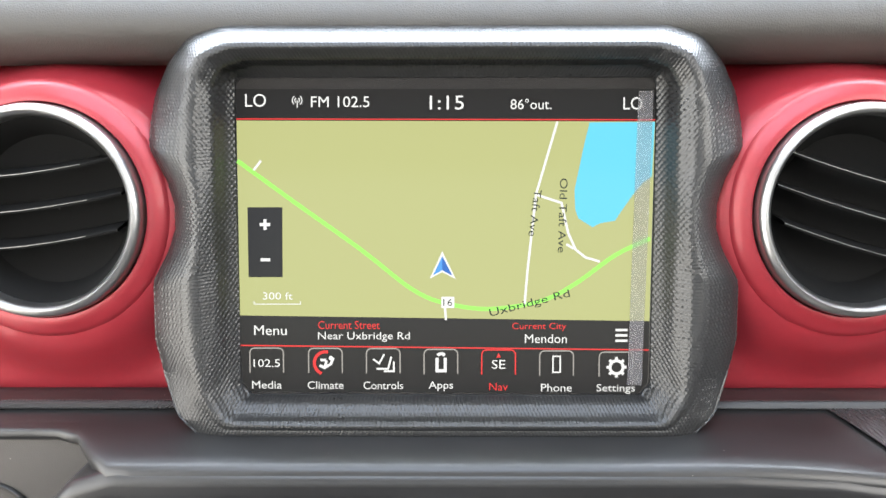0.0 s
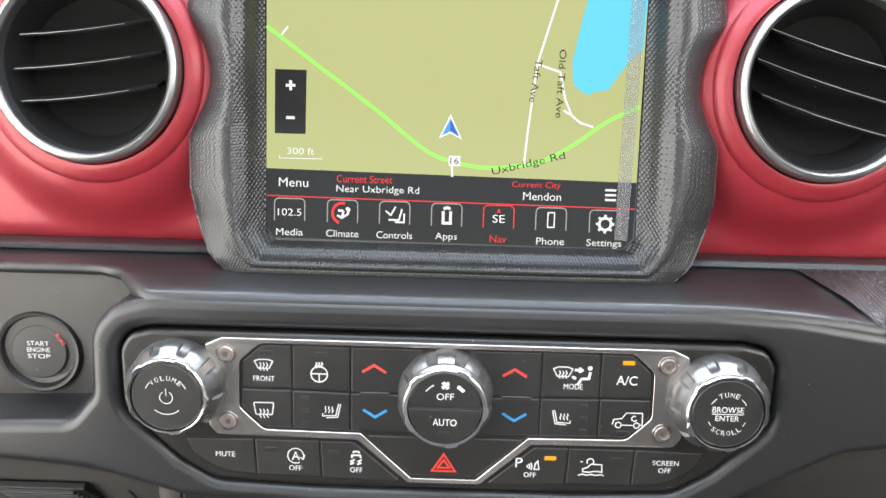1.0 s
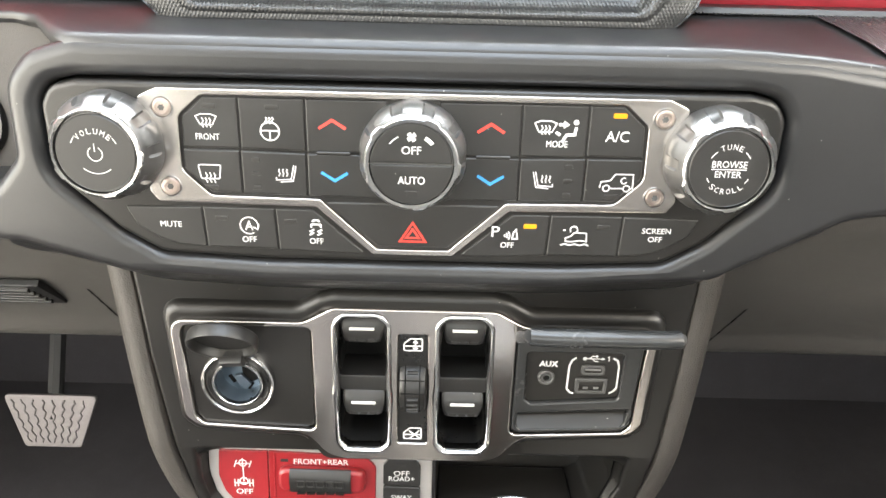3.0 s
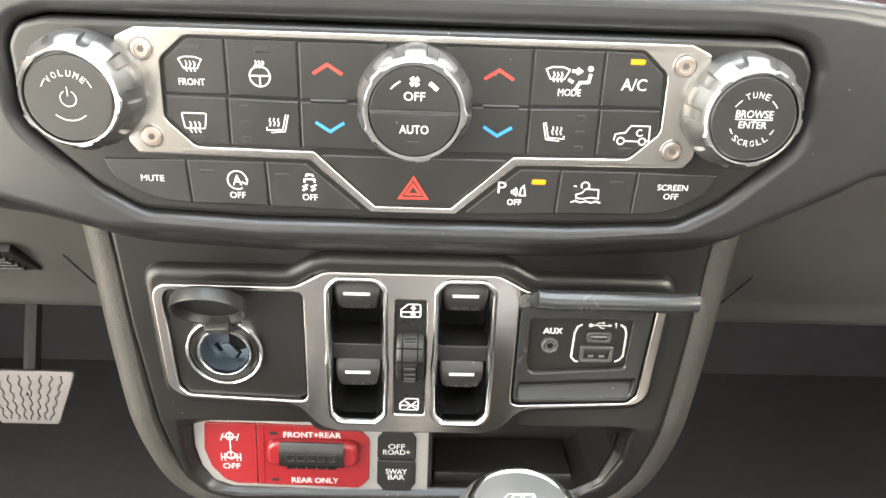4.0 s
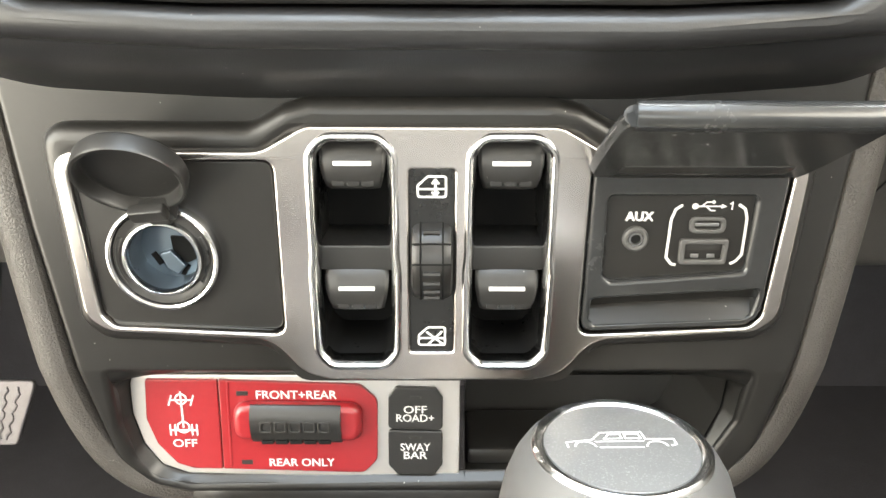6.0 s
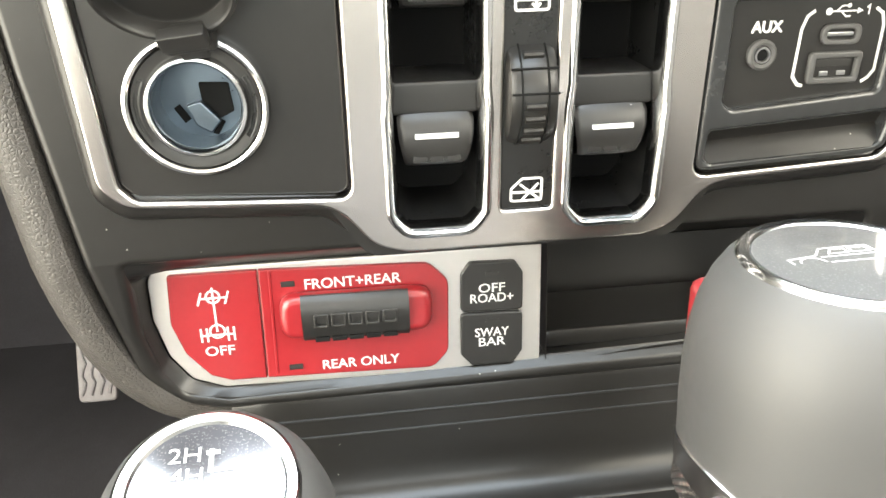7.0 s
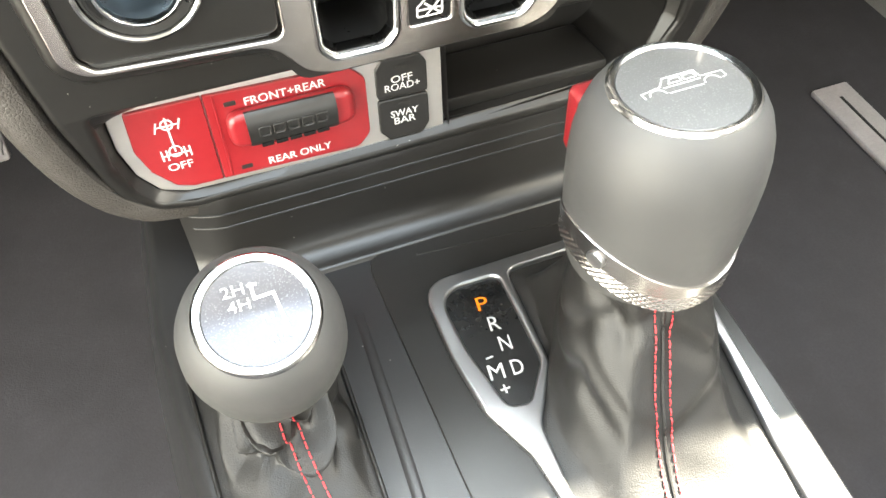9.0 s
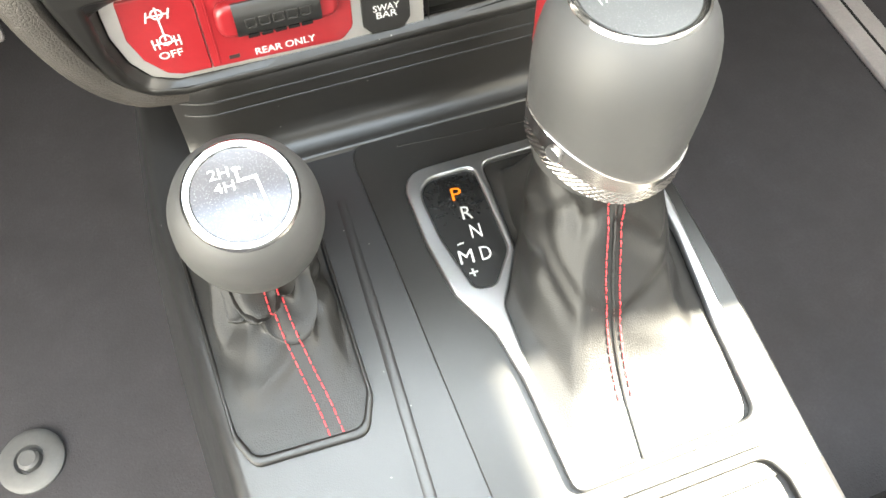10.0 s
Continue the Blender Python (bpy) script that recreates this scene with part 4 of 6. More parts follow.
chevron(-31.2, 828.8, 1, REDPRINT)
chevron(29.8, 828.8, 1, REDPRINT)
chevron(-30.8, 808.0, -1, BLUEPRINT)
chevron(30.4, 808.2, -1, BLUEPRINT)


def small(lines, cx, cz, k=0.84):
    return [[(cx + (x - cx) * k, cz + (z - cz) * k) for x, z in ln] for ln in lines]


def heat(x, z, h=3.0, step=1.5):
    return [[(x + k * step + 0.3, z - h / 2), (x + k * step - 0.35, z - h * 0.15), (x + k * step + 0.35, z + h * 0.2), (x + k * step - 0.2, z + h / 2)] for k in (-1, 0, 1)]


def screen_shape(x, z):
    return [[(x - 4.2, z + 1.6)] + [(x - 2, z + 2.5), (x + 2, z + 2.5), (x + 4.2, z + 1.6), (x + 2.5, z - 1.8), (x - 2.5, z - 1.8), (x - 4.2, z + 1.6)]]


mark(strokes(C, small(screen_shape(-79.4, 829.4) + heat(-79.4, 828.4, 4.0, 1.5), -79.4, 829, 0.95), 0.45, 1.0))
word("FRONT", -79.4, 822.9, 9.2, 2.4)
mark(strokes(C, [arc(-55.2, 825.6, 3.6, 0, 360, 24), [(-58.6, 825.8), (-51.8, 825.8)], [(-55.2, 825.6), (-55.2, 822.2)]] + heat(-55.2, 829.8, 2.6, 1.2), 0.55, 1.0))
mark(strokes(C, [fillet([(-84.2, 811.6), (-75.4, 811.6), (-76.2, 806.0), (-83.4, 806.0)], 0.6, 2) + [(-84.2, 811.0)]] + heat(-79.8, 806.4, 4.2, 1.6), 0.5, 1.0))


def seat_icon(x, z, s):
    return strokes(C, small([[(x + s * 4.6, z + 4.2), (x + s * 3.0, z - 2.6), (x - s * 3.8, z - 3.0), (x - s * 3.8, z - 1.6)], [(x + s * 5.6, z + 4.0), (x + s * 4.0, z - 3.4), (x - s * 2, z - 4.0)]] + [[(x + s * (k - 0.2), z - 1.2), (x + s * (k + 0.4), z + 0.2), (x + s * (k - 0.2), z + 1.4), (x + s * (k + 0.2), z + 2.4)] for k in (-2.4, -0.6, 1.2)], x, z), 0.45, 1.0)


mark(seat_icon(-50.6, 808.6, 1))
mark(seat_icon(51.8, 808.6, -1))
mark(strokes(C, screen_shape(50.6, 829.8) + heat(50.6, 828.8, 3.6, 1.4) , 0.5, 1.0))
mark(strokes(C, [[(55.6, 831.0), (58.2, 831.0)], [(57.4, 832.0), (58.8, 831.0), (57.4, 830.0)], [(54.6, 828.0), (56.4, 827.0)], [(62.4, 830.2), (61.9, 827.2), (58.8, 827.0), (57.2, 824.2)]], 1.15, 1.0, discs=[(62.2, 832.0, 1.05)]))
word("MODE", 55.4, 823.3, 8.2, 2.5)
word("A/C", 78.4, 826.8, 9.0, 4.2)
mark(strokes(C, [[(73.6, 806.2), (74.0, 808.6), (77.6, 809.2), (79.4, 811.8), (86.4, 811.8), (86.6, 806.2), (85.6, 806.0)], arc(84.2, 806.0, 1.3, 0, 360, 10), arc(76.2, 806.0, 1.3, 0, 360, 10), [(77.6, 806.0), (82.8, 806.0)], arc(83.0, 809.2, 1.2, 60, 330, 8)], 0.5, 1.0))
word("MUTE", -97.7, 787.3, 8.6, 2.4)
mark(strokes(C, [arc(-66.2, 787.4, 3.6, -20, 300, 20), [(-62.2, 788.0), (-62.8, 785.8), (-64.6, 786.8)]], 0.5, 0.95))
word("A", -66.2, 787.4, 3.4, 4.0)
word("OFF", -66.4, 781.4, 5.8, 2.5)
mark(strokes(C, [[(-41.1, 788.6), (-37.1, 788.6)], [(-40.5, 789.6), (-40.1, 790.4), (-38.1, 790.4), (-37.7, 789.6)], [(-41.0, 788.8), (-41.0, 787.2)], [(-37.2, 788.8), (-37.2, 787.2)], [(-41.8, 784.0), (-40.4, 784.8), (-41.4, 785.6), (-39.8, 786.4)], [(-38.6, 784.0), (-37.2, 784.8), (-38.2, 785.6), (-36.6, 786.4)]], 0.75, 1.05))
word("OFF", -39.1, 781.3, 5.6, 2.5)
mark(strokes(C, [[(-5.2, 782.0), (5.2, 782.0), (0, 790.2), (-5.2, 782.0)], [(-2.6, 783.6), (2.6, 783.6), (0, 787.4), (-2.6, 783.6)]], 0.9, 0.7), REDPRINT, hazard)
word("P", 33.6, 787.4, 3.2, 4.6)
mark(strokes(C, [arc(36.4, 785.6, 0.8 + k, -30, 40, 4) for k in (0.2, 1.2, 2.2)] + [[(40.4, 784.4), (42.6, 784.4), (41.9, 788.4), (40.9, 787.2), (40.4, 784.4)]], 0.6, 0.95))
word("OFF", 38.6, 781.6, 5.4, 2.4)
mark(strokes(C, [[(60.2, 782.2), (62, 782.9), (64, 782.2), (66, 782.9), (68, 782.2), (70, 782.9), (71.6, 782.2)], arc(65.2, 789.0, 1.5, -40, 220, 10), [(62.0, 788.8), (60.8, 788.8)], [(62.2, 784.0), (62.0, 785.4), (64.2, 786.2), (65.4, 787.8), (70.4, 787.6), (70.6, 784.0), (67.8, 784.4), (64.8, 783.8), (62.2, 784.0)]], 0.55, 1.05))
word("SCREEN", 98.6, 789.2, 11.6, 2.3)
word("OFF", 98.4, 785.6, 5.6, 2.3)

# the lower row of keys, with its marks and the foot of the trim plate, sits a millimetre lower
for ob in climate.children_recursive:
    if ob.name.split(".")[0] in ("button", "indicator", "symbol", "lettering", "trim_plate"):
        for v in ob.data.vertices:
            v.co.z -= 0.0010 * min(1.0, max(0.0, (0.7965 - climate.matrix_basis.translation.z - v.co.z) / 0.002))

# ---- ignition button ----
ign = thing("start_button", (-0.194, 0.30, 0.818), "round black engine start button in a recessed collar", "start button")
part("collar", lathe(IGNITION, [(21, -8), (20.5, 0.5), (19.4, 2.0), (18.0, 1.8), (16.5, -1.0), (13.5, -1.6)], -194, 818, 48, cap=False), HOUSING, ign)
part("button", lathe(IGNITION, [(13.4, -6), (13.4, 0.2), (12.8, 0.9), (0.5, 1.1)], -194, 818, 40), BUTTON, ign)
for k, wd in enumerate(("START", "ENGINE", "STOP")):
    part("lettering", lettering(IGNITION, wd, -194, 822.4 - 3.2 * k, 1.3, 11.0 if k else 10.5, 2.2), WHITE, ign, smooth=0)
part("lettering", lettering(IGNITION, "RUN", -182.8, 825.0, 2.1, 5.6, 2.0, -55), REDPRINT, ign, smooth=0)
part("lettering", lettering(IGNITION, "ON", -191.5, 806.4, 0.4, 3.2, 1.5), WHITE, ign, smooth=0)

# ---- centre stack ----
W = SWITCH
stack = thing("centre_stack", (0, 0.32, 0.66), "black satin plastic centre stack panel with grained side pillars", "centre stack")
HOLE = fillet([(-108, 722), (-52, 722), (-42, 729), (42, 729), (52, 722), (108, 722), (108, 670), (52, 666), (42, 651), (-42, 651), (-52, 666), (-106, 670)], 2)
RIDGE_OUT = fillet(both([(36, 741.5), (45, 739.0), (55, 733.4), (119.5, 733.4), (116.4, 667), (108.5, 660.2), (56, 657.6), (45.5, 648.2), (36, 645.6)]), 10, 6)
part("ridge_frame", plate(W, [RIDGE_OUT, HOLE], -14, -0.4, 5.0, 5), HOUSING, stack, "rounded black surround")
# one face from the hood down to the lock switches and the pocket, with a slight bend under the switch panel
LOWHOLE = fillet([(-112.5, 645.4), (111, 645.4), (109, 624), (101, 606), (89, 597.5), (-91, 594.6), (-103.5, 598.0), (-109.8, 607.5), (-112.8, 621)], [2, 3, 6, 8, 6, 8, 8, 10, 12], 5)
LOWF = Plane(0.29476, -0.06, 0.6465)
FACE_ALL = fillet([(-133, 765), (133, 765), (130, 700), (126.5, 655), (125, 646.5), (119, 612), (110, 598), (98, 590), (-92, 590), (-106, 594), (-116, 606), (-123, 646.5), (-124, 655), (-129, 700)], 3)
fb_ = plate(W, [FACE_ALL, HOLE, LOWHOLE], -15, -5.5, 2.8, 6)
bmesh.ops.bisect_plane(fb_, geom=fb_.verts[:] + fb_.edges[:] + fb_.faces[:], plane_co=(0, 0, 0.6465), plane_no=(0, 0, 1))
for v in fb_.verts:
    v.co.y += 0.10 * max(0.0, 0.6465 - v.co.z)
part("stack_face", fb_, HOUSING, stack, "black satin face with a rounded recess")
# sloping walls of the recess, down to the lock switches and the pocket
RECESS = fillet([(-110.8, 637.8), (108, 637.8), (106, 624), (98.5, 606), (87, 599), (-91.5, 596.4), (-102, 600.2), (-108.2, 609.2), (-111.0, 621.6)], [6, 4, 6, 8, 6, 8, 8, 8, 10], 5)


def radial(pts, c, n=240):
    """Where rays from a middle point meet a long, low outline."""
    out = []
    for k in range(n):
        a = 2 * math.pi * k / n
        dx, dz = 110 * math.cos(a), 24 * math.sin(a)
        best = 0.0
        for p, q in zip(pts, pts[1:] + pts[:1]):
            ax, az, ex, ez = p[0] - c[0], p[1] - c[1], q[0] - p[0], q[1] - p[1]
            det = ex * dz - dx * ez
            if abs(det) > 1e-9:
                u, v = (ex * az - ax * ez) / det, (dx * az - dz * ax) / det
                if u > best and -1e-6 <= v <= 1 + 1e-6:
                    best = u
        out.append((c[0] + dx * best, c[1] + dz * best))
    return out


hi, lo = radial(offset(LOWHOLE, 1.6), (-2, 618)), radial(RECESS, (-2, 618))
A_, B_ = [LOWF.m @ Vector((x, z, -0.9)) for x, z in hi], [LOCKER.m @ Vector((x, z, -0.6)) for x, z in lo]
part("recess_wall", skin([A_, [p.lerp(q, 0.3) + Vector((0, -0.0006, 0)) for p, q in zip(A_, B_)], [p.lerp(q, 0.7) + Vector((0, 0.0004, 0)) for p, q in zip(A_, B_)], B_], closed=True), HOUSING, stack, "sloping black recess wall")
# lip with stepped lines that runs down to the tunnel
lip = spline([(0.302, 0.5945), (0.2990, 0.5918), (0.2978, 0.5885), (0.2968, 0.582), (0.2958, 0.575), (0.2948, 0.568), (0.2938, 0.562), (0.2920, 0.5575), (0.2890, 0.5545), (0.2850, 0.5528), (0.2815, 0.5520), (0.280, 0.5505)], 4)


def lip_bend(x, y, z):
    k = max(0.0, abs(x + 0.004) - 0.080)
    return (x, y + 14.0 * k * k + 0.25 * k, z + (0.30 if x > 0 else -0.10) * k)


part("lip", extrude_x([(p.x, p.y) for p in lip], -0.100, 0.112, 26, lip_bend), HOUSING, stack, "black lip with two thin raised lines")


for y, z in ((0.2970, 0.5838), (0.2962, 0.5772)):
    part("ridge_line", tube(Raw(Matrix.Scale(MM, 4)), [tuple(Vector(lip_bend(x * 0.004, y, z)) / MM) for x in range(-24, 26)], 0.45, sides=8), DASH, stack, "thin raised line")


EDGE = spline([(0.141, 0.800), (0.1335, 0.765), (0.1312, 0.74), (0.1292, 0.70), (0.1265, 0.66), (0.1235, 0.635), (0.1175, 0.614), (0.1085, 0.600), (0.096, 0.5925), (0.080, 0.5895)], 4)


def pillar(s):
    rows = []
    for i, p in enumerate(EDGE):
        a, b = EDGE[max(i - 1, 0)], EDGE[min(i + 1, len(EDGE) - 1)]
        t = (b - a).normalized()
        n = Vector((-t.y, t.x))
        if n.x < 0 and abs(n.x) > 0.3 or (abs(n.x) <= 0.3 and n.y > 0):
            n = -n
        y = 0.2972 + (0.04 * (p.y - 0.69) if p.y > 0.645 else -0.0015 + 0.05 * (0.645 - p.y))
        k = min(1.0, max(0.0, (p.y - 0.588) / 0.02))
        y += 0.005 * min(1.0, max(0.0, (0.1045 - p.x) / 0.02))
        row = []
        for d, back in ((-3, 12), (-0.3, 1.8), (0.6, -0.4), (3, -1.4), (6.5, -1.4), (10.5, 0.8), (13.5, 5), (16, 14), (18, 30), (26, 100), (45, 300)):
            d2 = d if d < 7 else 7 + (d - 7) * (0.35 + 0.65 * k)
            row.append((s * (p.x + n.x * d2 * MM), y + back * MM, p.y + n.y * d2 * MM))
        rows.append(row)
    part("pillar", skin(rows), LEATHER, stack, "grained black side pillar")


pillar(1)
pillar(-1)

# ---- window switch panel ----
swp = thing("switch_panel", (0, 0.30, 0.69), "metal switch plate with window switches, power socket and charging ports", "switch panel")
PLATE = fillet(both([(38, 733.4), (52, 725.4), (115.0, 725.4), (112.8, 671), (106.5, 665.2), (53, 662.2), (43, 649.4), (34, 647.0)]), [10, 14, 8, 8, 10, 14, 14, 10, 10, 14, 14, 10, 8, 8, 14, 10], 5)
PLH = fillet([(-110.6, 722.8), (-48.4, 722.8), (-48.4, 664.2), (-103.8, 667), (-107.6, 671)], [6, 4, 4, 5, 5], 5)
PRH = fillet([(48.2, 722.8), (110.6, 722.8), (107.6, 671), (103.8, 667), (47.8, 664.2)], [4, 6, 5, 5, 4], 5)


def well(c):
    return fillet([(c - 8, 729.6), (c + 8, 729.6), (c + 12.3, 725), (c + 12.4, 692), (c + 13.0, 686), (c + 12.6, 657.6), (c + 8.6, 653), (c - 8.6, 653), (c - 12.6, 657.6), (c - 13.0, 686), (c - 12.4, 692), (c - 12.3, 725)], [5, 5, 5, 6, 6, 5, 5, 5, 5, 6, 6, 5], 4)


MID = fillet([(-7.4, 720.2), (6.6, 720.2), (6.8, 657.8), (-7.6, 657.8)], 1.2, 3)
part("metal_plate", plate(W, [PLATE, PLH, PRH, well(-24.8), well(24.0), MID], -4, 1.2, 0.9, 4), SATIN, swp, "satin metal plate")


def inset(pts, c, k):
    return [(c[0] + (x - c[0]) * k, c[1] + (z - c[1]) * k) for x, z in pts]


for c in (-24.8, 24.0):
    part("well_rim", ring(W, well(c), [(2.0, 0.9), (1.7, 1.6), (1.0, 2.1), (0.2, 2.1), (-0.5, 1.5), (-1.2, 0.2), (-1.6, -1.6), (-1.6, -4.0)]), CHROME, swp, "polished rim")
    wl = well(c)
    part("well", skin([[W.m @ Vector((x, z, 0.6)) for x, z in wl], [W.m @ Vector((x, z, -14)) for x, z in inset(wl, (c, 691), 0.93)], [W.m @ Vector((x, z, -25)) for x, z in inset(wl, (c, 691), 0.9)]], closed=True, caps=False), PIANO, swp, "deep black switch well")
    part("well_floor", plate(W, [inset(wl, (c, 691), 0.95)], -26, -24.6, 0.2), SHADE_BLACK, swp)
    part("bridge", pbox(W, c - 12, c + 12, 684.6, 693.6, -25, -4.4, 1.2), BUTTON, swp, "black bar across the well")
    for top in (727.2, 685.4):
        rows = []
        for zz, w0, half in ((0.0, -9.0, 9.6), (0.2, -5.2, 10.0), (-2.0, -2.6, 10.4), (-5.5, -1.6, 10.2), (-9.5, -1.9, 9.4), (-12.2, -3.4, 8.6), (-13.2, -6.0, 8.3), (-13.0, -24, 8.2)):
            rows.append([W.m @ Vector((c + half * s, top + zz * 1.16, w0 - 1.6 * max(0.0, abs(s) - 0.82) / 0.18)) for s in (-1, -0.94, -0.86, -0.5, 0, 0.5, 0.86, 0.94, 1)])
        sw = part("window_switch", skin(rows), BUTTON, swp, "black rocker switch with a white bar")
        part("bar", pbox(W, c - 5.9, c + 5.9, top - 6.6, top - 5.2, -2.2, -1.3, 0.2), WHITE, sw, "white bar")
        for k in (-1, 0, 1):
            part("notch", pbox(W, c + k * 4.6 - 1.9, c + k * 4.6 + 1.9, top - 13.4, top - 11.0, -5.0, -2.3, 0.3), BUTTON, sw)
part("centre_strip", plate(W, [MID], -6, 0.3, 0.4), PIANO, swp, "black strip with white symbols")
wheel = part("lock_wheel", lathe(Axis(W.m @ Vector((-7.0, 689.8, -7.4)), W.m @ Vector((6.2, 689.8, -7.4))), [(11, 0), (14.2, 0.6), (15.0, 2.2), (15.3, 6.6), (15.0, 11.0), (14.2, 12.6), (11, 13.2)], 0, 0, 64), HOUSING, swp, "black ribbed thumb wheel")
for a in (0.80, -0.08, -0.31, -0.56, -0.84):
    z, w = 689.8 + 15.3 * math.sin(a), -7.4 + 15.3 * math.cos(a)
    part("rib", tube(W, [(-3.0, z, w), (2.2, z, w)], 1.0, sides=8), HOUSING, wheel)
# grooves are thin black beads, their shade put into the colour
for a in (0.55, 0.13):
    z, w = 689.8 + 15.3 * math.sin(a), -7.4 + 15.3 * math.cos(a)
    part("groove", tube(W, [(-6.6, z, w), (5.8, z, w)], 0.32, sides=6), SHADE_BLACK, wheel)
for xx in (-3.9, 3.1):
    part("groove", tube(W, [(xx, 689.8 + 15.3 * math.sin(a), -7.4 + 15.3 * math.cos(a)) for a in [k * 0.12 for k in range(-9, 10)]], 0.26, sides=6), SHADE_BLACK, wheel)


def door_icon(z, cross):
    lines = [fillet([(-5.2, z - 3.4), (4.4, z - 3.4), (4.4, z + 3.8), (-1.8, z + 3.8), (-5.2, z + 0.6)], 0.8, 2)]
    lines[0].append(lines[0][0])
    lines.append([(-5.0, z - 0.6), (4.2, z - 0.6)])
    if cross:
        lines += [[(-1.8, z - 3.2), (3.4, z + 2.2)], [(-2.4, z + 2.0), (3.6, z - 3.0)]]
    else:
        lines += [[(0.8, z + 2.4), (0.8, z - 2.6)], [(-0.4, z + 1.2), (0.8, z + 2.6), (2.0, z + 1.2)], [(-0.4, z - 1.6), (0.8, z - 2.9), (2.0, z - 1.6)]]
    return strokes(W, small(lines, -0.4, z, 0.9), 0.7, 0.35)


part("symbol", door_icon(714.4, False), WHITE, swp, smooth=0)
part("symbol", door_icon(663.2, True), WHITE, swp, smooth=0)

# power socket on its black insert
part("socket_panel", plate(W, [fillet([(-110.0, 722.2), (-49.0, 722.2), (-49.0, 664.9), (-104.0, 667.6), (-107.6, 671.2)], [6, 4, 4, 5, 5], 5), arc(-85.0, 691.2, 13.2, 0, 350, 35)], -9, -1.2, 0.7), HOUSING, swp, "black insert round the socket")
cx, cz = -85.0, 691.2
sock = part("socket_ring", lathe(W, [(17.9, -1.6), (17.9, 1.4), (17.5, 2.2), (16.8, 2.4), (16.1, 2.0), (15.8, 0.6)], cx, cz, 56, cap=False), CHROME, swp, "chrome socket ring")
part("inner_ring", lathe(W, [(16.0, 0.4), (15.6, 1.2), (13.2, 1.0), (12.4, 0.4)], cx, cz, 48, cap=False), BUTTON, sock, "black ring")
part("barrel_rim", lathe(W, [(12.7, 0.6), (12.6, 2.2), (12.2, 2.8), (11.5, 2.9), (11.0, 2.4), (10.7, 0.8)], cx, cz, 48, cap=False), CHROME, sock, "bright rolled rim")
part("barrel", lathe(W, [(10.8, 1.2), (10.7, -6), (10.5, -34)], cx, cz, 48, cap=False), SOCKET, sock, "bluish metal barrel")
part("barrel_floor", lathe(W, [(11.0, -9.4), (3.2, -9.0), (0.3, -9.0)], cx, cz, 32), SOCKET, sock)
dz = cz - 4.6
# black plates on the barrel floor: shade of an opening and slots, as colour
part("opening", plate(W, [fillet([(cx - 0.6, dz + 8.6), (cx + 7.0, dz + 8.2), (cx + 7.6, dz + 0.6), (cx + 3.8, dz - 1.2), (cx - 0.2, dz + 3.4)], 0.6, 2)], -10, -8.7, 0.2), SHADE_BLACK, sock, "black plate standing in for a shaded opening")
flap = part("flap", plate(W, [fillet([(cx - 4.2, dz + 3.0), (cx - 0.4, dz + 4.0), (cx + 4.2, dz - 1.4), (cx + 1.4, dz - 4.6), (cx - 2.0, dz - 2.6)], 0.6, 2)], -9.5, -6.8, 0.5), SOCKET, sock, "small bluish flap")
part("slot", plate(W, [[(cx - 7.6, dz + 2.0), (cx - 6.0, dz + 3.0), (cx - 3.6, dz - 1.0), (cx - 5.2, dz - 2.0)]], -9.5, -8.6, 0.15), SHADE_BLACK, sock)
part("slot", plate(W, [[(cx + 1.4, dz - 5.0), (cx + 2.8, dz - 5.6), (cx + 5.0, dz - 2.2), (cx + 3.6, dz - 1.4)]], -9.5, -8.6, 0.15), SHADE_BLACK, sock)
for a0, a1 in ((150, 215), (-35, 30)):
    part("slot", tube(W, [(x, z, 1.45) for x, z in arc(cx, cz, 14.2, a0, a1, 8)], 0.7, sides=6, flat=0.5), PIANO, sock)
# hinged cap, standing up
hinge0 = W.m @ Vector((-83.4, 709.5, 4.0))
cy = Vector((-0.16, -0.60, 0.80)).normalized()
cz_ = Vector((0, 0.82, 0.57))
cz_ = (cz_ - cy * cz_.dot(cy)).normalized()
capm = Matrix.Translation(hinge0) @ Matrix((cy.cross(cz_), cy, cz_)).transposed().to_4x4() @ Matrix.Scale(MM, 4)


CAPF = Raw(capm)
cap = part("socket_cap", lathe(CAPF, [(15.4, 3.0), (16.0, 2.0), (16.0, -2.4), (15.7, -3.1), (14.9, -3.1), (14.2, -2.4), (13.7, 1.0), (13.0, 1.5), (0.05, 1.6)], 0, 16.6, 56, cap=False), BUTTON, swp, "black hinged cap, standing open")
part("cap_top", lathe(CAPF, [(15.5, 2.9), (14.2, 3.7), (0.5, 4.0)], 0, 16.6, 48, cap=False), BUTTON, cap)
part("hinge", join(pbox(CAPF, -5.6, 5.6, 1.2, 6.4, -7.0, -3.2, 0.8), pbox(CAPF, -6.0, 6.0, -2.4, 3.4, -4.4, 0.6, 0.8), pbox(CAPF, -3.4, 3.4, -5.0, -1.6, -4.0, 0.2, 0.6)), BUTTON, cap)

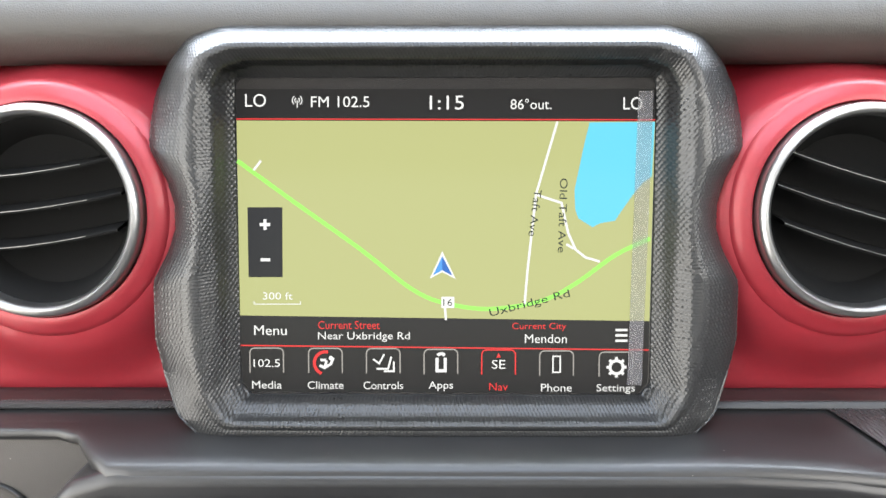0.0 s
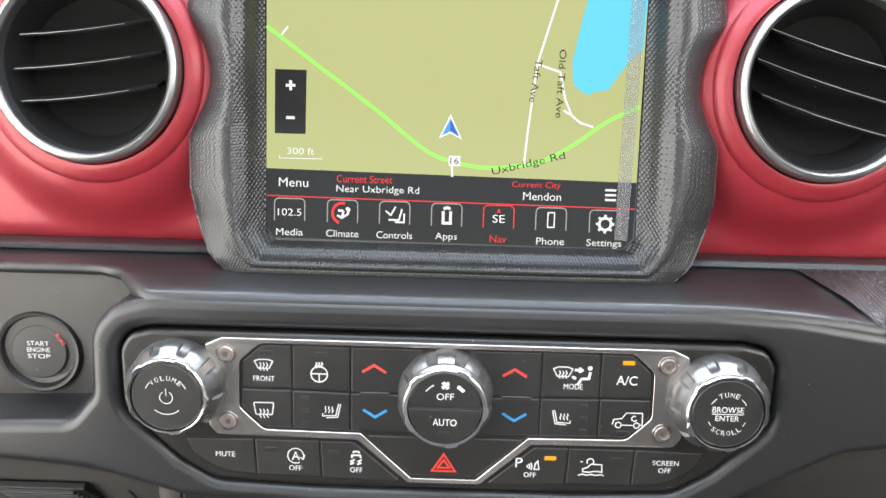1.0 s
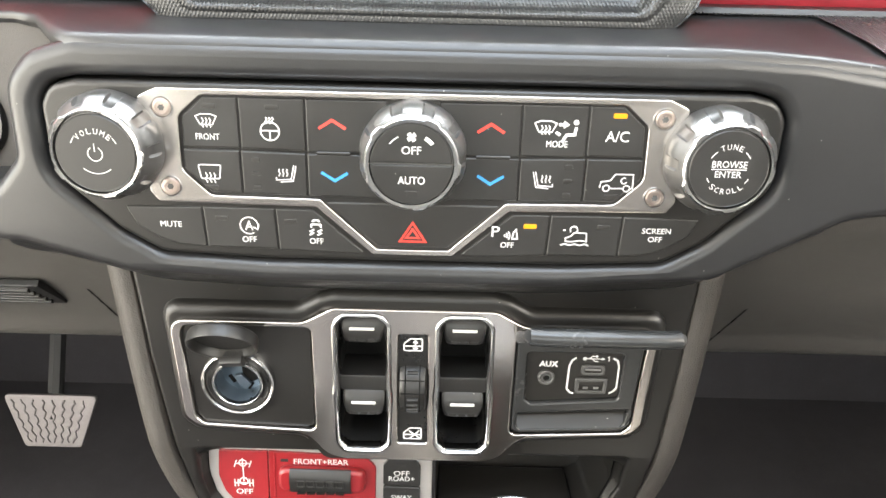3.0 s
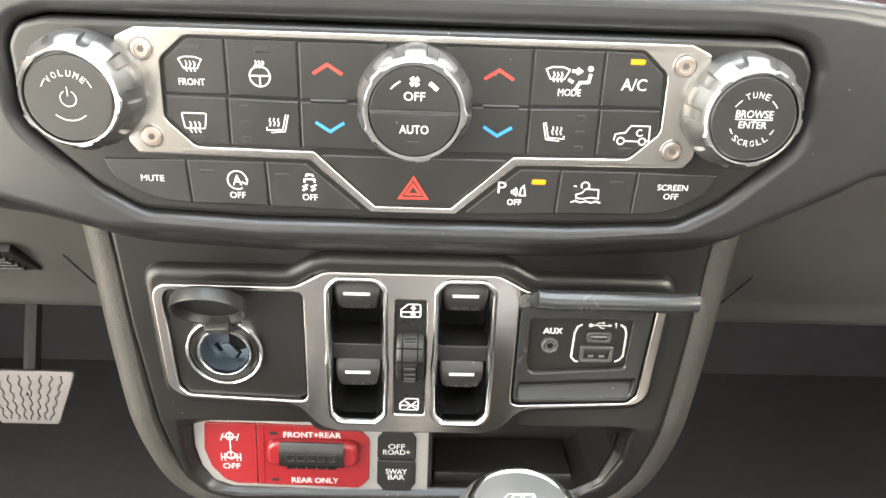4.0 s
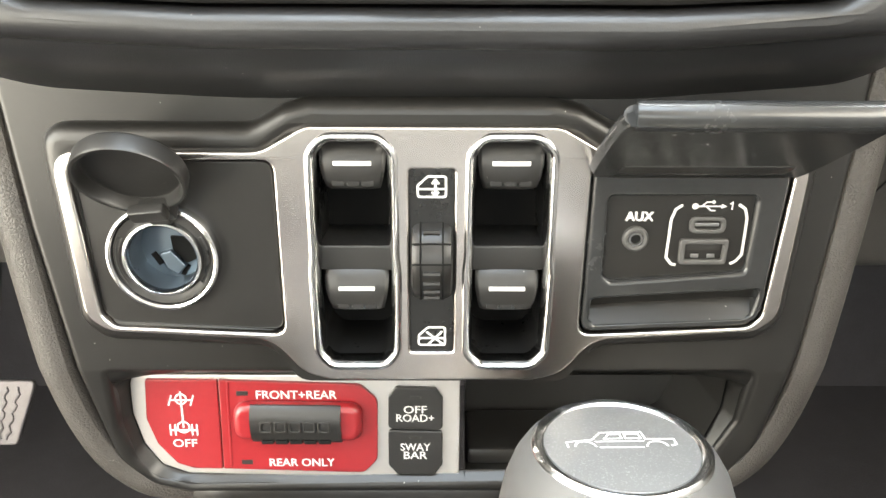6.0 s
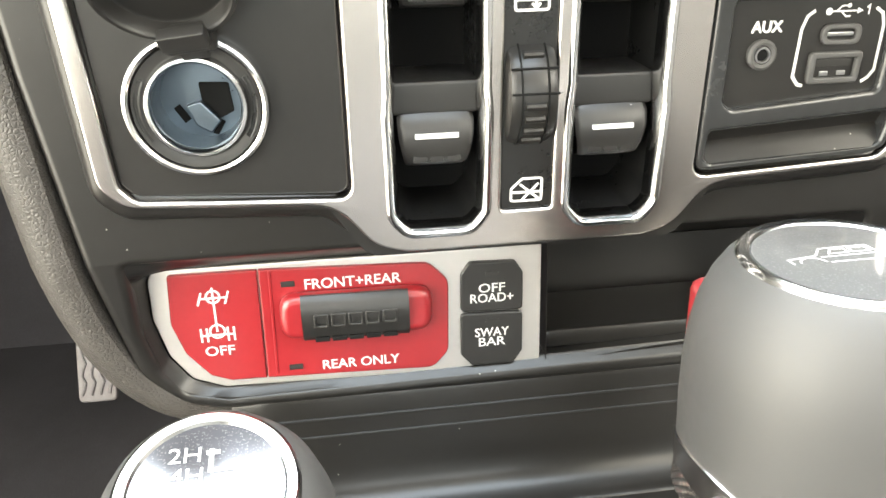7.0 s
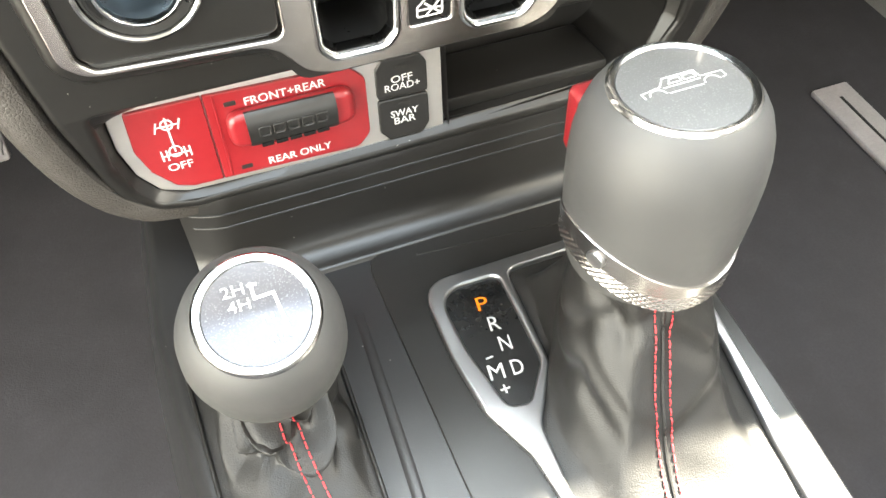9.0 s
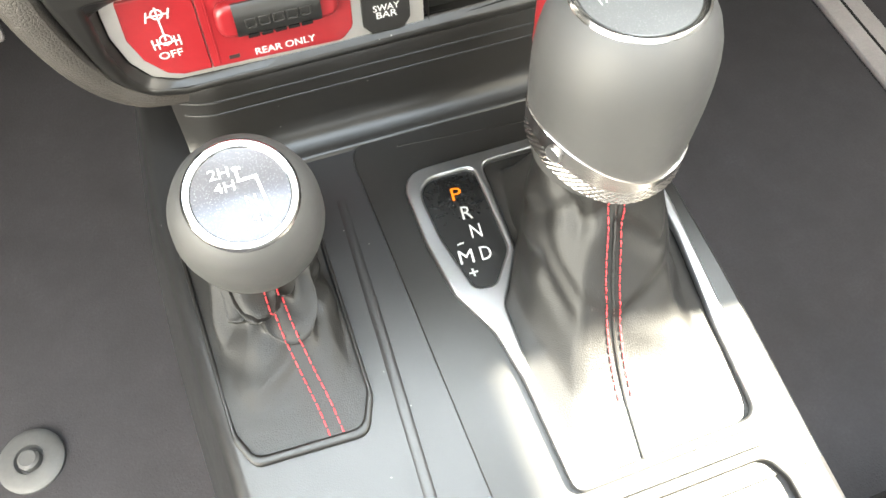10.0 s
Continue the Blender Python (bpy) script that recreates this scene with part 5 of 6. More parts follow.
# charging ports behind an open lid
PORT_OUT = fillet([(48.8, 722.2), (110.0, 722.2), (107.4, 671.6), (103.8, 667.8), (48.4, 664.9)], [4, 6, 5, 5, 4], 5)
PORT_IN = fillet([(54.5, 711.5), (100.4, 711.5), (99.8, 686.4), (57, 683.0), (54.5, 685)], 2.0, 4)
STEP_IN = fillet([(51.5, 676.6), (106.0, 680.0), (104.2, 671.2), (101, 669.8), (53, 667.6), (51.4, 669)], 1.6, 3)
ports = part("port_panel", plate(W, [PORT_OUT, PORT_IN, STEP_IN], -6, 0.6, 1.7, 4), LIDPLASTIC, swp, "black charging port panel")
part("port_recess", plate(W, [inset(PORT_IN, (79, 697), 1.03)], -5, -2.0, 0.3), HOUSING, ports)
part("step_recess", skin([[W.m @ Vector((x, z, w)) for x, z, w in ((50.5, 681.5, 0.4), (50.5, 677.4, -2.6), (50.5, 672.5, -4.8), (50.5, 667.5, 0.2))], [W.m @ Vector((x, z, w)) for x, z, w in ((106.8, 684.4, 0.4), (106.6, 680.6, -2.6), (105.4, 675.5, -4.8), (104.4, 669.8, 0.2))]]), HOUSING, ports)
part("lettering", lettering(W, "AUX", 64.8, 704.4, -1.85, 8.6, 3.0, bold=0.35), WHITE, ports, smooth=0)
jack = part("jack", lathe(W, [(4.1, -2.2), (4.1, -0.6), (3.4, -0.1), (2.5, -0.4), (2.3, -1.2)], 64.0, 697.2, 28), KNOBGREY, ports, "round audio socket")
part("jack_tube", lathe(W, [(2.3, -1.2), (2.2, -0.3), (1.7, -0.3), (1.6, -2.4)], 64.0, 697.2, 20, cap=False), PLATED, jack)
part("jack_hole", lathe(W, [(2.4, -2.4), (2.4, -1.1)], 64.0, 697.2, 20), SHADE_BLACK, jack)
usbc = part("charge_port", plate(W, [fillet([(80.6, 704.6), (92.2, 704.6), (92.2, 699.0), (80.6, 699.0)], 2.4, 4), fillet([(82.2, 703.2), (90.6, 703.2), (90.6, 700.4), (82.2, 700.4)], 1.3, 4)], -2.2, -0.8, 0.4), KNOBGREY, ports, "small rounded port")
part("tongue", pbox(W, 82.6, 90.2, 701.3, 702.3, -6, -1.4, 0.2), PLATED, usbc)
part("port_hole", pbox(W, 81.6, 91.0, 700.0, 703.6, -6, -2.1), PIANO, usbc)
usba = part("charge_port", plate(W, [fillet([(78.2, 697.2), (94.0, 697.2), (93.6, 688.4), (78.4, 688.4)], 1.4, 3), fillet([(80.2, 695.4), (92.2, 695.4), (92.0, 690.2), (80.2, 690.2)], 0.5, 2)], -2.2, -0.6, 0.5), KNOBGREY, ports, "rectangular port")
part("port_hole", pbox(W, 80.0, 92.2, 690.0, 695.6, -8, -2.1), PIANO, usba)
part("tongue", pbox(W, 80.6, 91.8, 693.0, 695.0, -6, -1.9, 0.2), LEDOFF, usba)
for x in (82.4, 87.6):
    part("contact", pbox(W, x, x + 2.6, 690.5, 691.8, -4, -1.7, 0.2), PLATED, usba)
part("bracket", strokes(W, [[(78.0, 708.2), (76.0, 706.8), (74.9, 703.4), (74.6, 690.6), (76.4, 688.4), (78.0, 688.0)], [(95.6, 708.4), (97.8, 707.0), (98.8, 703.8), (98.8, 691.6), (97.2, 689.4), (95.4, 688.4)]], 0.9, -1.95), WHITE, ports, smooth=0)
part("symbol", strokes(W, [[(82.0, 707.8), (90.8, 707.8)], [(84.0, 707.8), (85.6, 709.2), (87.4, 709.2)], [(85.4, 707.8), (87.0, 706.4), (88.4, 706.4)], [(90.2, 708.4), (91.4, 707.8), (90.2, 707.2)]], 0.45, -1.95, discs=[(82.0, 707.8, 1.0), (87.6, 709.2, 0.6)]), WHITE, ports, smooth=0)
part("lettering", strokes(W, [[(92.8, 708.5), (93.6, 709.1), (93.6, 706.7)]], 0.45, -1.95), WHITE, ports, smooth=0)
# lid, hinged at the top and folded up towards the cabin
LH = W.m @ Vector((79.5, 720.2, 1.0))
LID = Axis(LH, LH + Vector((0, -0.835, 0.535)))
lid_rows = []
for w, half in ((0, 29.6), (4, 30.6), (14, 31.2), (32, 31.6), (44, 31.6), (48, 30.8)):
    lid_rows.append([LID.m @ Vector((s * half, 0.0 + (1.6 if abs(s) > 0.99 else 0), w)) for s in (-1, -0.985, -0.9, -0.5, 0, 0.5, 0.9, 0.985, 1)])
lid = part("port_lid", thicken(skin(lid_rows), 0.0022), LIDPLASTIC, swp, "black flap lid, folded open")
part("lid_edge", tube(LID, [(-30.4, 0.6, 48.0), (-24, 0.2, 48.6), (24, 0.2, 48.6), (30.4, 0.6, 48.0)], 3.9, sides=20), LIDPLASTIC, lid)
for s in (-1, 1):
    part("lid_side", tube(LID, [(s * 29.4, 0.8, 1.0), (s * 30.6, 0.8, 16), (s * 31.0, 0.8, 34), (s * 30.6, 0.6, 48.0)], 2.8, sides=16), LIDPLASTIC, lid)
part("lid_strip", pbox(LID, -25, 25, -2.6, -0.4, 5.0, 12.5, 0.7), BUTTON, lid, "raised strip inside the lid")
part("lid_hinge", pbox(LID, -27, 27, -2.2, 2.2, -1.5, 3.5, 0.8), BUTTON, lid)

# ---- axle lock panel ----
K = LOCKER
lock = thing("axle_lock_panel", (-0.05, 0.31, 0.615), "silver plate with red axle lock switches and two black buttons", "switch panel")
SILV = fillet([(-110.4, 637.6), (9.8, 637.2), (9.8, 594.4), (-92, 597.0), (-101.6, 600.8), (-107.6, 609.6), (-110.6, 622)], [5, 1, 1, 5, 5, 6, 8], 5)
part("silver_plate", plate(K, [SILV], -5, 0, 0.5), SILVER, lock, "satin silver plate")
part("red_plate", plate(K, [fillet([(-104.4, 636.2), (-78.3, 636.0), (-78.9, 599.6), (-89.6, 599.8), (-95.6, 602.0), (-102.2, 610.2), (-105.4, 620.4)], [1, 0.4, 0.4, 3, 3, 5, 5], 4)], -1, 1.4, 0.5), REDPLATE, lock, "red button")
part("red_plate", plate(K, [fillet([(-77.9, 636.0), (-26.4, 634.2), (-20.3, 628.0), (-20.8, 603.4), (-25.8, 597.9), (-78.5, 599.6)], [0.4, 5, 5, 5, 5, 0.4], 4)], -1, 1.4, 0.5), REDPLATE, lock, "red switch surround")
part("split_line", tube(K, [(-74.6, 635.4, 1.3), (-75.4, 600.6, 1.3)], 0.5, sides=6), REDPLATE, lock)
part("red_boss", plate(K, [fillet([(-72.6, 628.4), (-25.8, 627.8), (-26.0, 613.0), (-72.8, 613.6)], 5.5, 5)], 0, 6.0, 2.9, 6), REDPLATE, lock, "raised red boss")
rock_rows = []
for z, w in ((628.0, 2.0), (627.8, 5.2), (625.8, 7.2), (622.6, 8.0), (619.4, 7.6), (615.0, 6.4), (612.6, 4.2), (612.4, 2.0)):
    rock_rows.append([K.m @ Vector((x, z - 0.012 * (x + 50), w)) for x in (-66.0, -65.6, -65, -50, -34.4, -33.8, -33.4)])
rocker = part("rocker", skin(rock_rows), BUTTON, lock, "black rocker with square notches")
part("rocker_end", skin([[r_[0] for r_ in rock_rows], [K.m @ Vector((-66.0, 620, 1.0))] * len(rock_rows)]), BUTTON, rocker)
part("rocker_end", skin([[r_[-1] for r_ in rock_rows], [K.m @ Vector((-33.4, 620, 1.0))] * len(rock_rows)]), BUTTON, rocker)
for k in range(5):
    x = -60.2 + 5.2 * k
    part("notch", plate(K, [fillet(p, 0.5, 2) for p in ([(x - 2.2, 622.9), (x + 2.2, 622.8), (x + 2.2, 618.5), (x - 2.2, 618.6)], [(x - 1.6, 622.3), (x + 1.6, 622.2), (x + 1.6, 619.1), (x - 1.6, 619.2)])], 6.9, 8.4, 0.2), LEDOFF, rocker)
    # slots are black blocks set on the face, shaded by colour
    part("slot", pbox(K, x - 2.2, x + 2.2, 613.0, 614.4, 4.4, 6.6, 0.2), SHADE_BLACK, rocker)
for z0, z1 in ((633.2, 616.4), (615.6, 597.4)):
    top = z0 > 625
    pts = [(-13.6, 633.3), (1.0, 632.8), (3.5, 628.8), (3.5, 615.9), (-16.6, 616.5), (-16.4, 629.4)] if top else [(-16.6, 615.9), (3.5, 615.3), (3.5, 601.4), (0.6, 597.0), (-13.3, 597.2), (-16.7, 601.3)]
    part("button", plate(K, [fillet(pts, 1.6, 3)], -1, 1.6, 0.5), BUTTON, lock, "black push button")
    part("indicator", pbox(K, -8.6, -4.4, (628.6 if top else 612.4), (629.8 if top else 613.6), 1.4, 1.75, 0.1), LEDOFF, lock)
for z in (630.8, 602.6):
    part("indicator", pbox(K, -71.6, -67.4, z - 0.9, z + 0.9, 1.2, 1.65, 0.15), LEDOFF, lock)


def lk(text, x, z, wide, high, w=1.55, turn=0.0):
    part("lettering", lettering(K, text, x, z, w, wide, high, turn, bold=0.12), WHITE, lock, smooth=0)


lk("FRONT+REAR", -49.8, 630.3, 29.2, 3.3)
lk("REAR ONLY", -49.0, 602.5, 24.2, 3.2)
lk("OFF", -91.9, 610.6, 8.8, 3.2)
lk("OFF", -6.6, 624.4, 8.4, 3.0, 1.75)
lk("ROAD+", -6.6, 621.0, 13.8, 3.0, 1.75)
lk("SWAY", -6.6, 609.0, 11.0, 3.0, 1.75)
lk("BAR", -6.6, 605.6, 8.6, 3.0, 1.75)
part("symbol", strokes(K, [[(-96.6, 626.0), (-95.2, 630.2)], [(-88.6, 626.0), (-87.2, 630.2)], [(-96.0, 628.2), (-87.8, 628.2)], arc(-91.9, 628.6, 2.0, 0, 360, 14), [(-91.9, 631.6), (-91.9, 617)], arc(-91.9, 617.2, 2.2, 0, 360, 14), [(-96.6, 616.0), (-87.2, 616.0)], [(-96.8, 613.8), (-96.8, 618.4)], [(-87.0, 613.8), (-87.0, 618.4)], [(-95.0, 613.8), (-95.0, 618.4)], [(-88.8, 613.8), (-88.8, 618.4)]], 0.62, 1.5), WHITE, lock, smooth=0)
# storage pocket
pk = fillet([(11.4, 638), (107, 638), (105.6, 625), (98, 606), (87, 599.5), (11.8, 595.6)], [1, 1, 5, 8, 5, 2], 4)
pocket = thing("storage_pocket", (0.06, 0.33, 0.60), "open black storage pocket beside the lock switches", "storage pocket")
part("pocket_wall", skin([[K.m @ Vector((x, z, 1.0)) for x, z in pk], [K.m @ Vector((x, z, -40)) for x, z in inset(pk, (58, 618), 0.96)]], closed=True), HOUSING, pocket)
part("pocket_back", plate(K, [inset(pk, (58, 618), 0.97)], -42, -40, 0.3), BUTTON, pocket)
part("pocket_step", pbox(K, 13, 88, 596.5, 603.5, -38, -6, 2.0), HOUSING, pocket)

# ---- tunnel console ----
D = DECK
console = thing("tunnel_console", (-0.01, 0.1, 0.40), "black plastic tunnel console between the footwells", "console")


def deck_rows():
    rows = []
    for y, xl, xr in ((0.345, -0.118, 0.112), (0.28, -0.1215, 0.102), (0.22, -0.1185, 0.1000), (0.16, -0.1135, 0.0985), (0.10, -0.110, 0.0950), (0.0, -0.108, 0.0910), (-0.5, -0.108, 0.0910)):
        rows.append([(xl - 0.055, y, 0.25), (xl - 0.028, y, 0.42), (xl - 0.010, y, 0.515), (xl - 0.003, y, 0.541), (xl, y, 0.5475), (xl + 0.004, y, 0.5500), (xl + 0.02, y, 0.5505), (xr - 0.02, y, 0.5505), (xr - 0.004, y, 0.5500), (xr, y, 0.5475), (xr + 0.003, y, 0.541), (xr + 0.010, y, 0.515), (xr + 0.028, y, 0.42), (xr + 0.055, y, 0.25)])
    return rows


part("tunnel", skin(deck_rows()), DASH, console, "black grained tunnel cover")
# raised shifter panel
SHP = fillet([(-33.5, 282), (60, 283.5), (98.5, 268), (96.5, 170), (92, 90), (-27.5, 90), (-30.5, 180)], [11, 24, 14, 40, 2, 2, 30], 6)
BOOTHOLE = fillet([(19.3, 252.3), (78, 252), (86, 225), (84.5, 190), (79, 150), (76, 112), (5, 112), (2.5, 160), (3.5, 185), (17.5, 207)], [5, 10, 20, 20, 20, 8, 8, 20, 12, 10], 5)
part("shifter_panel", plate(D, [SHP, BOOTHOLE], -4, -1.5, 0.7, 3), HOUSING, console, "black shifter panel with a thin edge line")
part("edge_line", tube(D, [(-44, 256, -2.9), (-45.4, 220, -2.7), (-46.4, 190, -2.6), (-48, 150, -2.6), (-50, 100, -2.6)], 2.4, sides=10, flat=0.35), DASH, console)
part("groove", tube(D, [(-12, 275, -1.5), (20, 272.4, -1.5), (52, 269.4, -1.5)], 0.45, sides=6), HOUSING, console)

# chrome frame with the selector window
FR_OUT = fillet([(-17, 258.2), (84, 258.2), (91, 235), (90.5, 205), (86.5, 160), (83, 108), (0, 108), (-1.5, 155), (-4.6, 176), (-14.0, 197), (-17, 222)], [13, 14, 10, 10, 8, 8, 6, 20, 16, 16, 30], 6)
PRND = fillet([(-11.5, 252), (15.2, 251.4), (14.8, 209), (3.5, 194.4), (-5.0, 195.6), (-10.2, 222)], [11, 4.5, 9, 5, 5, 30], 6)
shift = thing("gear_shifter", (0.045, 0.19, 0.553), "automatic gear shifter with a silver knob over a stitched leather boot", "gear shifter", "levers on the tunnel")
part("frame", plate(D, [FR_OUT, PRND, BOOTHOLE], -2, 2.0, 1.3, 5), PLATED, shift, "satin chrome frame")
sel = part("selector_window", plate(D, [inset(PRND, (3, 225), 1.02)], -3, -0.3, 0.2), PIANO, shift, "black selector window")
LEANL = -7
for ch, x, y, lit in (("P", 3.9, 241.5, 1), ("R", 4.8, 231.3, 0), ("N", 5.3, 221.6, 0), ("D", 5.4, 210.4, 0), ("M", -3.0, 211.2, 0)):
    part("letter", lettering(D, ch, x, y, -0.1, 6.0 if ch == "M" else 4.6, 6.4, LEANL), AMBERLETTER if lit else WHITE, sel, "lit amber letter" if lit else "", smooth=0)
part("sign", strokes(D, [[(-4.6, 217.6), (-1.6, 217.8)], [(-4.6, 203.4), (-0.8, 203.4)], [(-2.7, 201.6), (-2.7, 205.2)]], 0.8, -0.25), WHITE, sel, smooth=0)

CAPGREY = material("clear_coated_cap", (0.11, 0.11, 0.11), 0.4, metal=0.3, spread=0.05, coat=1.0, speck=0.1)
S1 = Axis((0.0447, 0.2080, 0.600), (0.0442, 0.2149, 0.6795))
body = [(20, 12), (25.6, 13.5), (27.2, 22), (28.2, 32), (28.7, 43), (28.7, 53), (28.2, 60), (27.1, 66), (25.2, 71.4), (22.9, 75.2), (20.9, 77.2)]
part("knob", lathe(S1, body, 0, 0, 80), KNOBGREY, shift, "silver grey soft-sheen knob")
part("cap_ring", lathe(S1, [(21.0, 76.6), (20.8, 77.8), (20.0, 78.5), (18.7, 78.2), (17.9, 77.4)], 0, 0, 72, cap=False), CHROME, shift, "chrome cap ring")
cap1 = part("cap", lathe(S1, [(18.1, 76.4), (17.9, 77.8), (10, 78.2), (0.4, 78.3)], 0, 0, 56), CAPGREY, shift, "round cap with a vehicle outline")
part("outline", strokes(S1, [[(-12.6, -1.8), (-12.8, 0.4), (-6.6, 1.4), (-4.2, 4.4), (5.6, 4.6), (6.0, 1.6), (12.6, 1.6), (12.8, -0.6), (11.4, -1.2)], arc(8.2, -1.8, 2.5, 175, 10, 8), arc(-8.6, -1.8, 2.5, 170, 5, 8), [(-5.4, -1.8), (5.0, -1.8)], [(-6.0, 0.6), (5.6, 0.8)], [(-3.6, 1.8), (-2.4, 3.6), (0.4, 3.7), (0.5, 1.9), (-3.6, 1.8)], [(1.4, 1.9), (1.4, 3.7), (4.8, 3.8), (5.0, 1.9), (1.4, 1.9)]], 0.42, 78.3), WHITE, cap1, smooth=0)


# bright collar, higher on the driver's side, over a knurled band
def low_edge(a):
    return 13.2 + 10.0 * max(0.0, math.cos(a - radians(178))) ** 2


def high_edge(a):
    return 22.8 + 15.0 * max(0.0, math.cos(a - radians(188))) ** 1.5


NC, crow = 96, []
for f in (0.0, 0.08, 0.35, 0.65, 0.92, 1.0):
    row = []
    for k in range(NC):
        a = 2 * math.pi * k / NC
        h = (low_edge(a) + 6.4) + (high_edge(a) - low_edge(a) - 6.4) * f
        r = 27.0 + 0.05 * (h - 16) + (0.9 if 0 < f < 1 else -1.0)
        row.append(S1.m @ Vector((r * math.cos(a), r * math.sin(a), h)))
    crow.append(row)
part("collar", skin(crow, closed=True), SATIN, shift, "chrome collar round the knob's foot")
NK = 260
kn_rows = [[S1.m @ Vector((22 * math.cos(2 * math.pi * k / NK), 22 * math.sin(2 * math.pi * k / NK), low_edge(2 * math.pi * k / NK) - 0.6)) for k in range(NK)]]
for q in range(15):
    row = []
    for k in range(NK):
        a = 2 * math.pi * k / NK
        h = low_edge(a) + 0.5 * q
        r = (27.2 if q == 0 else 28.1 - 0.06 * q) + 0.05 * (h - 16) + (0.17 if q % 2 and k % 4 in ((0, 1) if q % 4 == 1 else (2, 3)) else 0)
        row.append(S1.m @ Vector((r * math.cos(a), r * math.sin(a), h)))
    kn_rows.append(row)
part("knurl", skin(kn_rows, closed=True), SATIN, shift, "knurled bright band", smooth=0)
ba = radians(204)
bpos = S1.m @ Vector((28.9 * math.cos(ba), 28.9 * math.sin(ba), 31.0))
bn = (S1.m.to_3x3() @ Vector((math.cos(ba), math.sin(ba), 0))).normalized()
BADGE = Axis(bpos, bpos + bn)
part("badge", lathe(BADGE, [(3.2, -0.8), (3.1, 0.7), (2.6, 1.0), (1.7, 0.8), (0.3, 1.1)], 0, 0, 28), PLATED, shift, "small round badge")
part("release_button", pbox(S1, -16.0, -2.0, 24, 33.5, 36, 61, 3.0, 3), REDPLATE, shift, "red release button")


def boot(top, tr, z_base, base, folds, seed, n=72, levels=16, lean=0.75, creases=()):
    """Loose leather from an outline on the deck up to a neck."""
    rng = random.Random(seed)
    ph = [rng.uniform(0, 6.28) for _ in range(8)]
    B = resample(base, n)
    c = Vector((sum(p[0] for p in B) / n, sum(p[1] for p in B) / n))
    B = sorted(B, key=lambda p: math.atan2(p[1] - c.y, p[0] - c.x))
    rows = []
    for i in range(levels + 1):
        t = i / levels
        e = t ** lean
        row = []
        for k, b in enumerate(B):
            a = math.atan2(b[1] - c.y, b[0] - c.x)
            tip = top.m @ Vector((tr * math.cos(a), tr * math.sin(a), 0))
            low = Vector((b[0] * MM, b[1] * MM, z_base))
            p = low.lerp(tip, e)
            p.z = low.z + (tip.z - low.z) * t
            out = Vector((math.cos(a), math.sin(a), 0))
            amp = folds * math.sin(math.pi * min(1, t * 1.02)) ** 0.8
            wav = 0.55 * math.sin(3 * a + ph[0] + 4.5 * t) + 0.35 * math.sin(5 * a + ph[1] - 5 * t) + 0.45 * math.sin(9.5 * t + ph[2] + 2 * math.sin(a + ph[3])) + 0.2 * math.sin(8 * a + ph[4] + 9 * t)
            p += out * amp * MM * (wav + 0.9)
            for a0, t0, rise, deep, wide in creases:
                da = abs((a - radians(a0) + math.pi) % (2 * math.pi) - math.pi)
                d = (t - t0 - rise * da) / wide
                p -= out * deep * MM * math.exp(-d * d) * math.exp(-(da / 1.0) ** 2) - Vector((0, 0, 0.3 * deep * MM * math.exp(-(d - 1.2) ** 2)))
            row.append(p)
        rows.append(row)
    return rows


top1 = Raw(S1.m @ Matrix.Translation((0, 0, 18)))
boot1 = boot(top1, 21.0, 0.5512, inset(BOOTHOLE, (44, 185), 1.02), 2.0, 3, n=110, levels=36, lean=0.34,
             creases=((-130, 0.72, 0.30, 2.6, 0.07), (-66, 0.55, 0.34, 2.8, 0.07), (-155, 0.38, -0.25, 3.0, 0.07), (-100, 0.22, 0.34, 2.4, 0.06), (170, 0.5, 0.3, 2.6, 0.07)))
part("boot", skin(boot1, closed=True), HIDE, shift, "black leather boot")


def stitch_line(rows, ang, aside=0.0, turn=0.0):
    """Points down a boot's side that faces the given way, a fixed distance beside its middle line."""
    out = []
    for i, row in enumerate(rows):
        b = ang + turn * (1 - i / len(rows))
        front, across = Vector((math.cos(b), math.sin(b), 0)), Vector((-math.sin(b), math.cos(b), 0))
        c = sum(row, Vector()) / len(row)
        for p, q in zip(row, row[1:] + row[:1]):
            u, v = (p - c).dot(across) - aside, (q - c).dot(across) - aside
            if u <= 0 < v and (p - c).dot(front) > 0:
                out.append(p.lerp(q, -u / (v - u)))
                break
    return out


def stitches(pts, offset, parent, size=2.6, gap=1.0, name="stitch"):
    """Single stitches along a line, each a short thick thread."""
    path = [p + offset for p in spline(pts, 6)]
    L, acc, marks, up = 0.0, [0.0], [], True
    for a, b in zip(path, path[1:]):
        acc.append(acc[-1] + (b - a).length)

    def at(d):
        for i in range(len(acc) - 1):
            if acc[i + 1] >= d:
                return path[i].lerp(path[i + 1], (d - acc[i]) / max(1e-9, acc[i + 1] - acc[i]))
        return path[-1]

    d = 0.001
    while d + size * MM < acc[-1]:
        a, b = at(d), at(d + size * MM)
        m = (a + b) / 2
        out = Vector((0, -0.7, 0.7)) * 0.0004
        part(name, tube(Raw(Matrix.Scale(MM, 4)), [tuple(a / MM), tuple((m + out) / MM), tuple(b / MM)], 0.32, sides=5), THREAD, parent)
        d += (size + gap) * MM


bt = shift.children[-1]
front1 = stitch_line(boot1, radians(-103))
for dx in (-0.0026, 0.0026):
    stitches(stitch_line(boot1, radians(-103), dx)[1:], Vector((0, -0.0003, 0.0003)), bt)
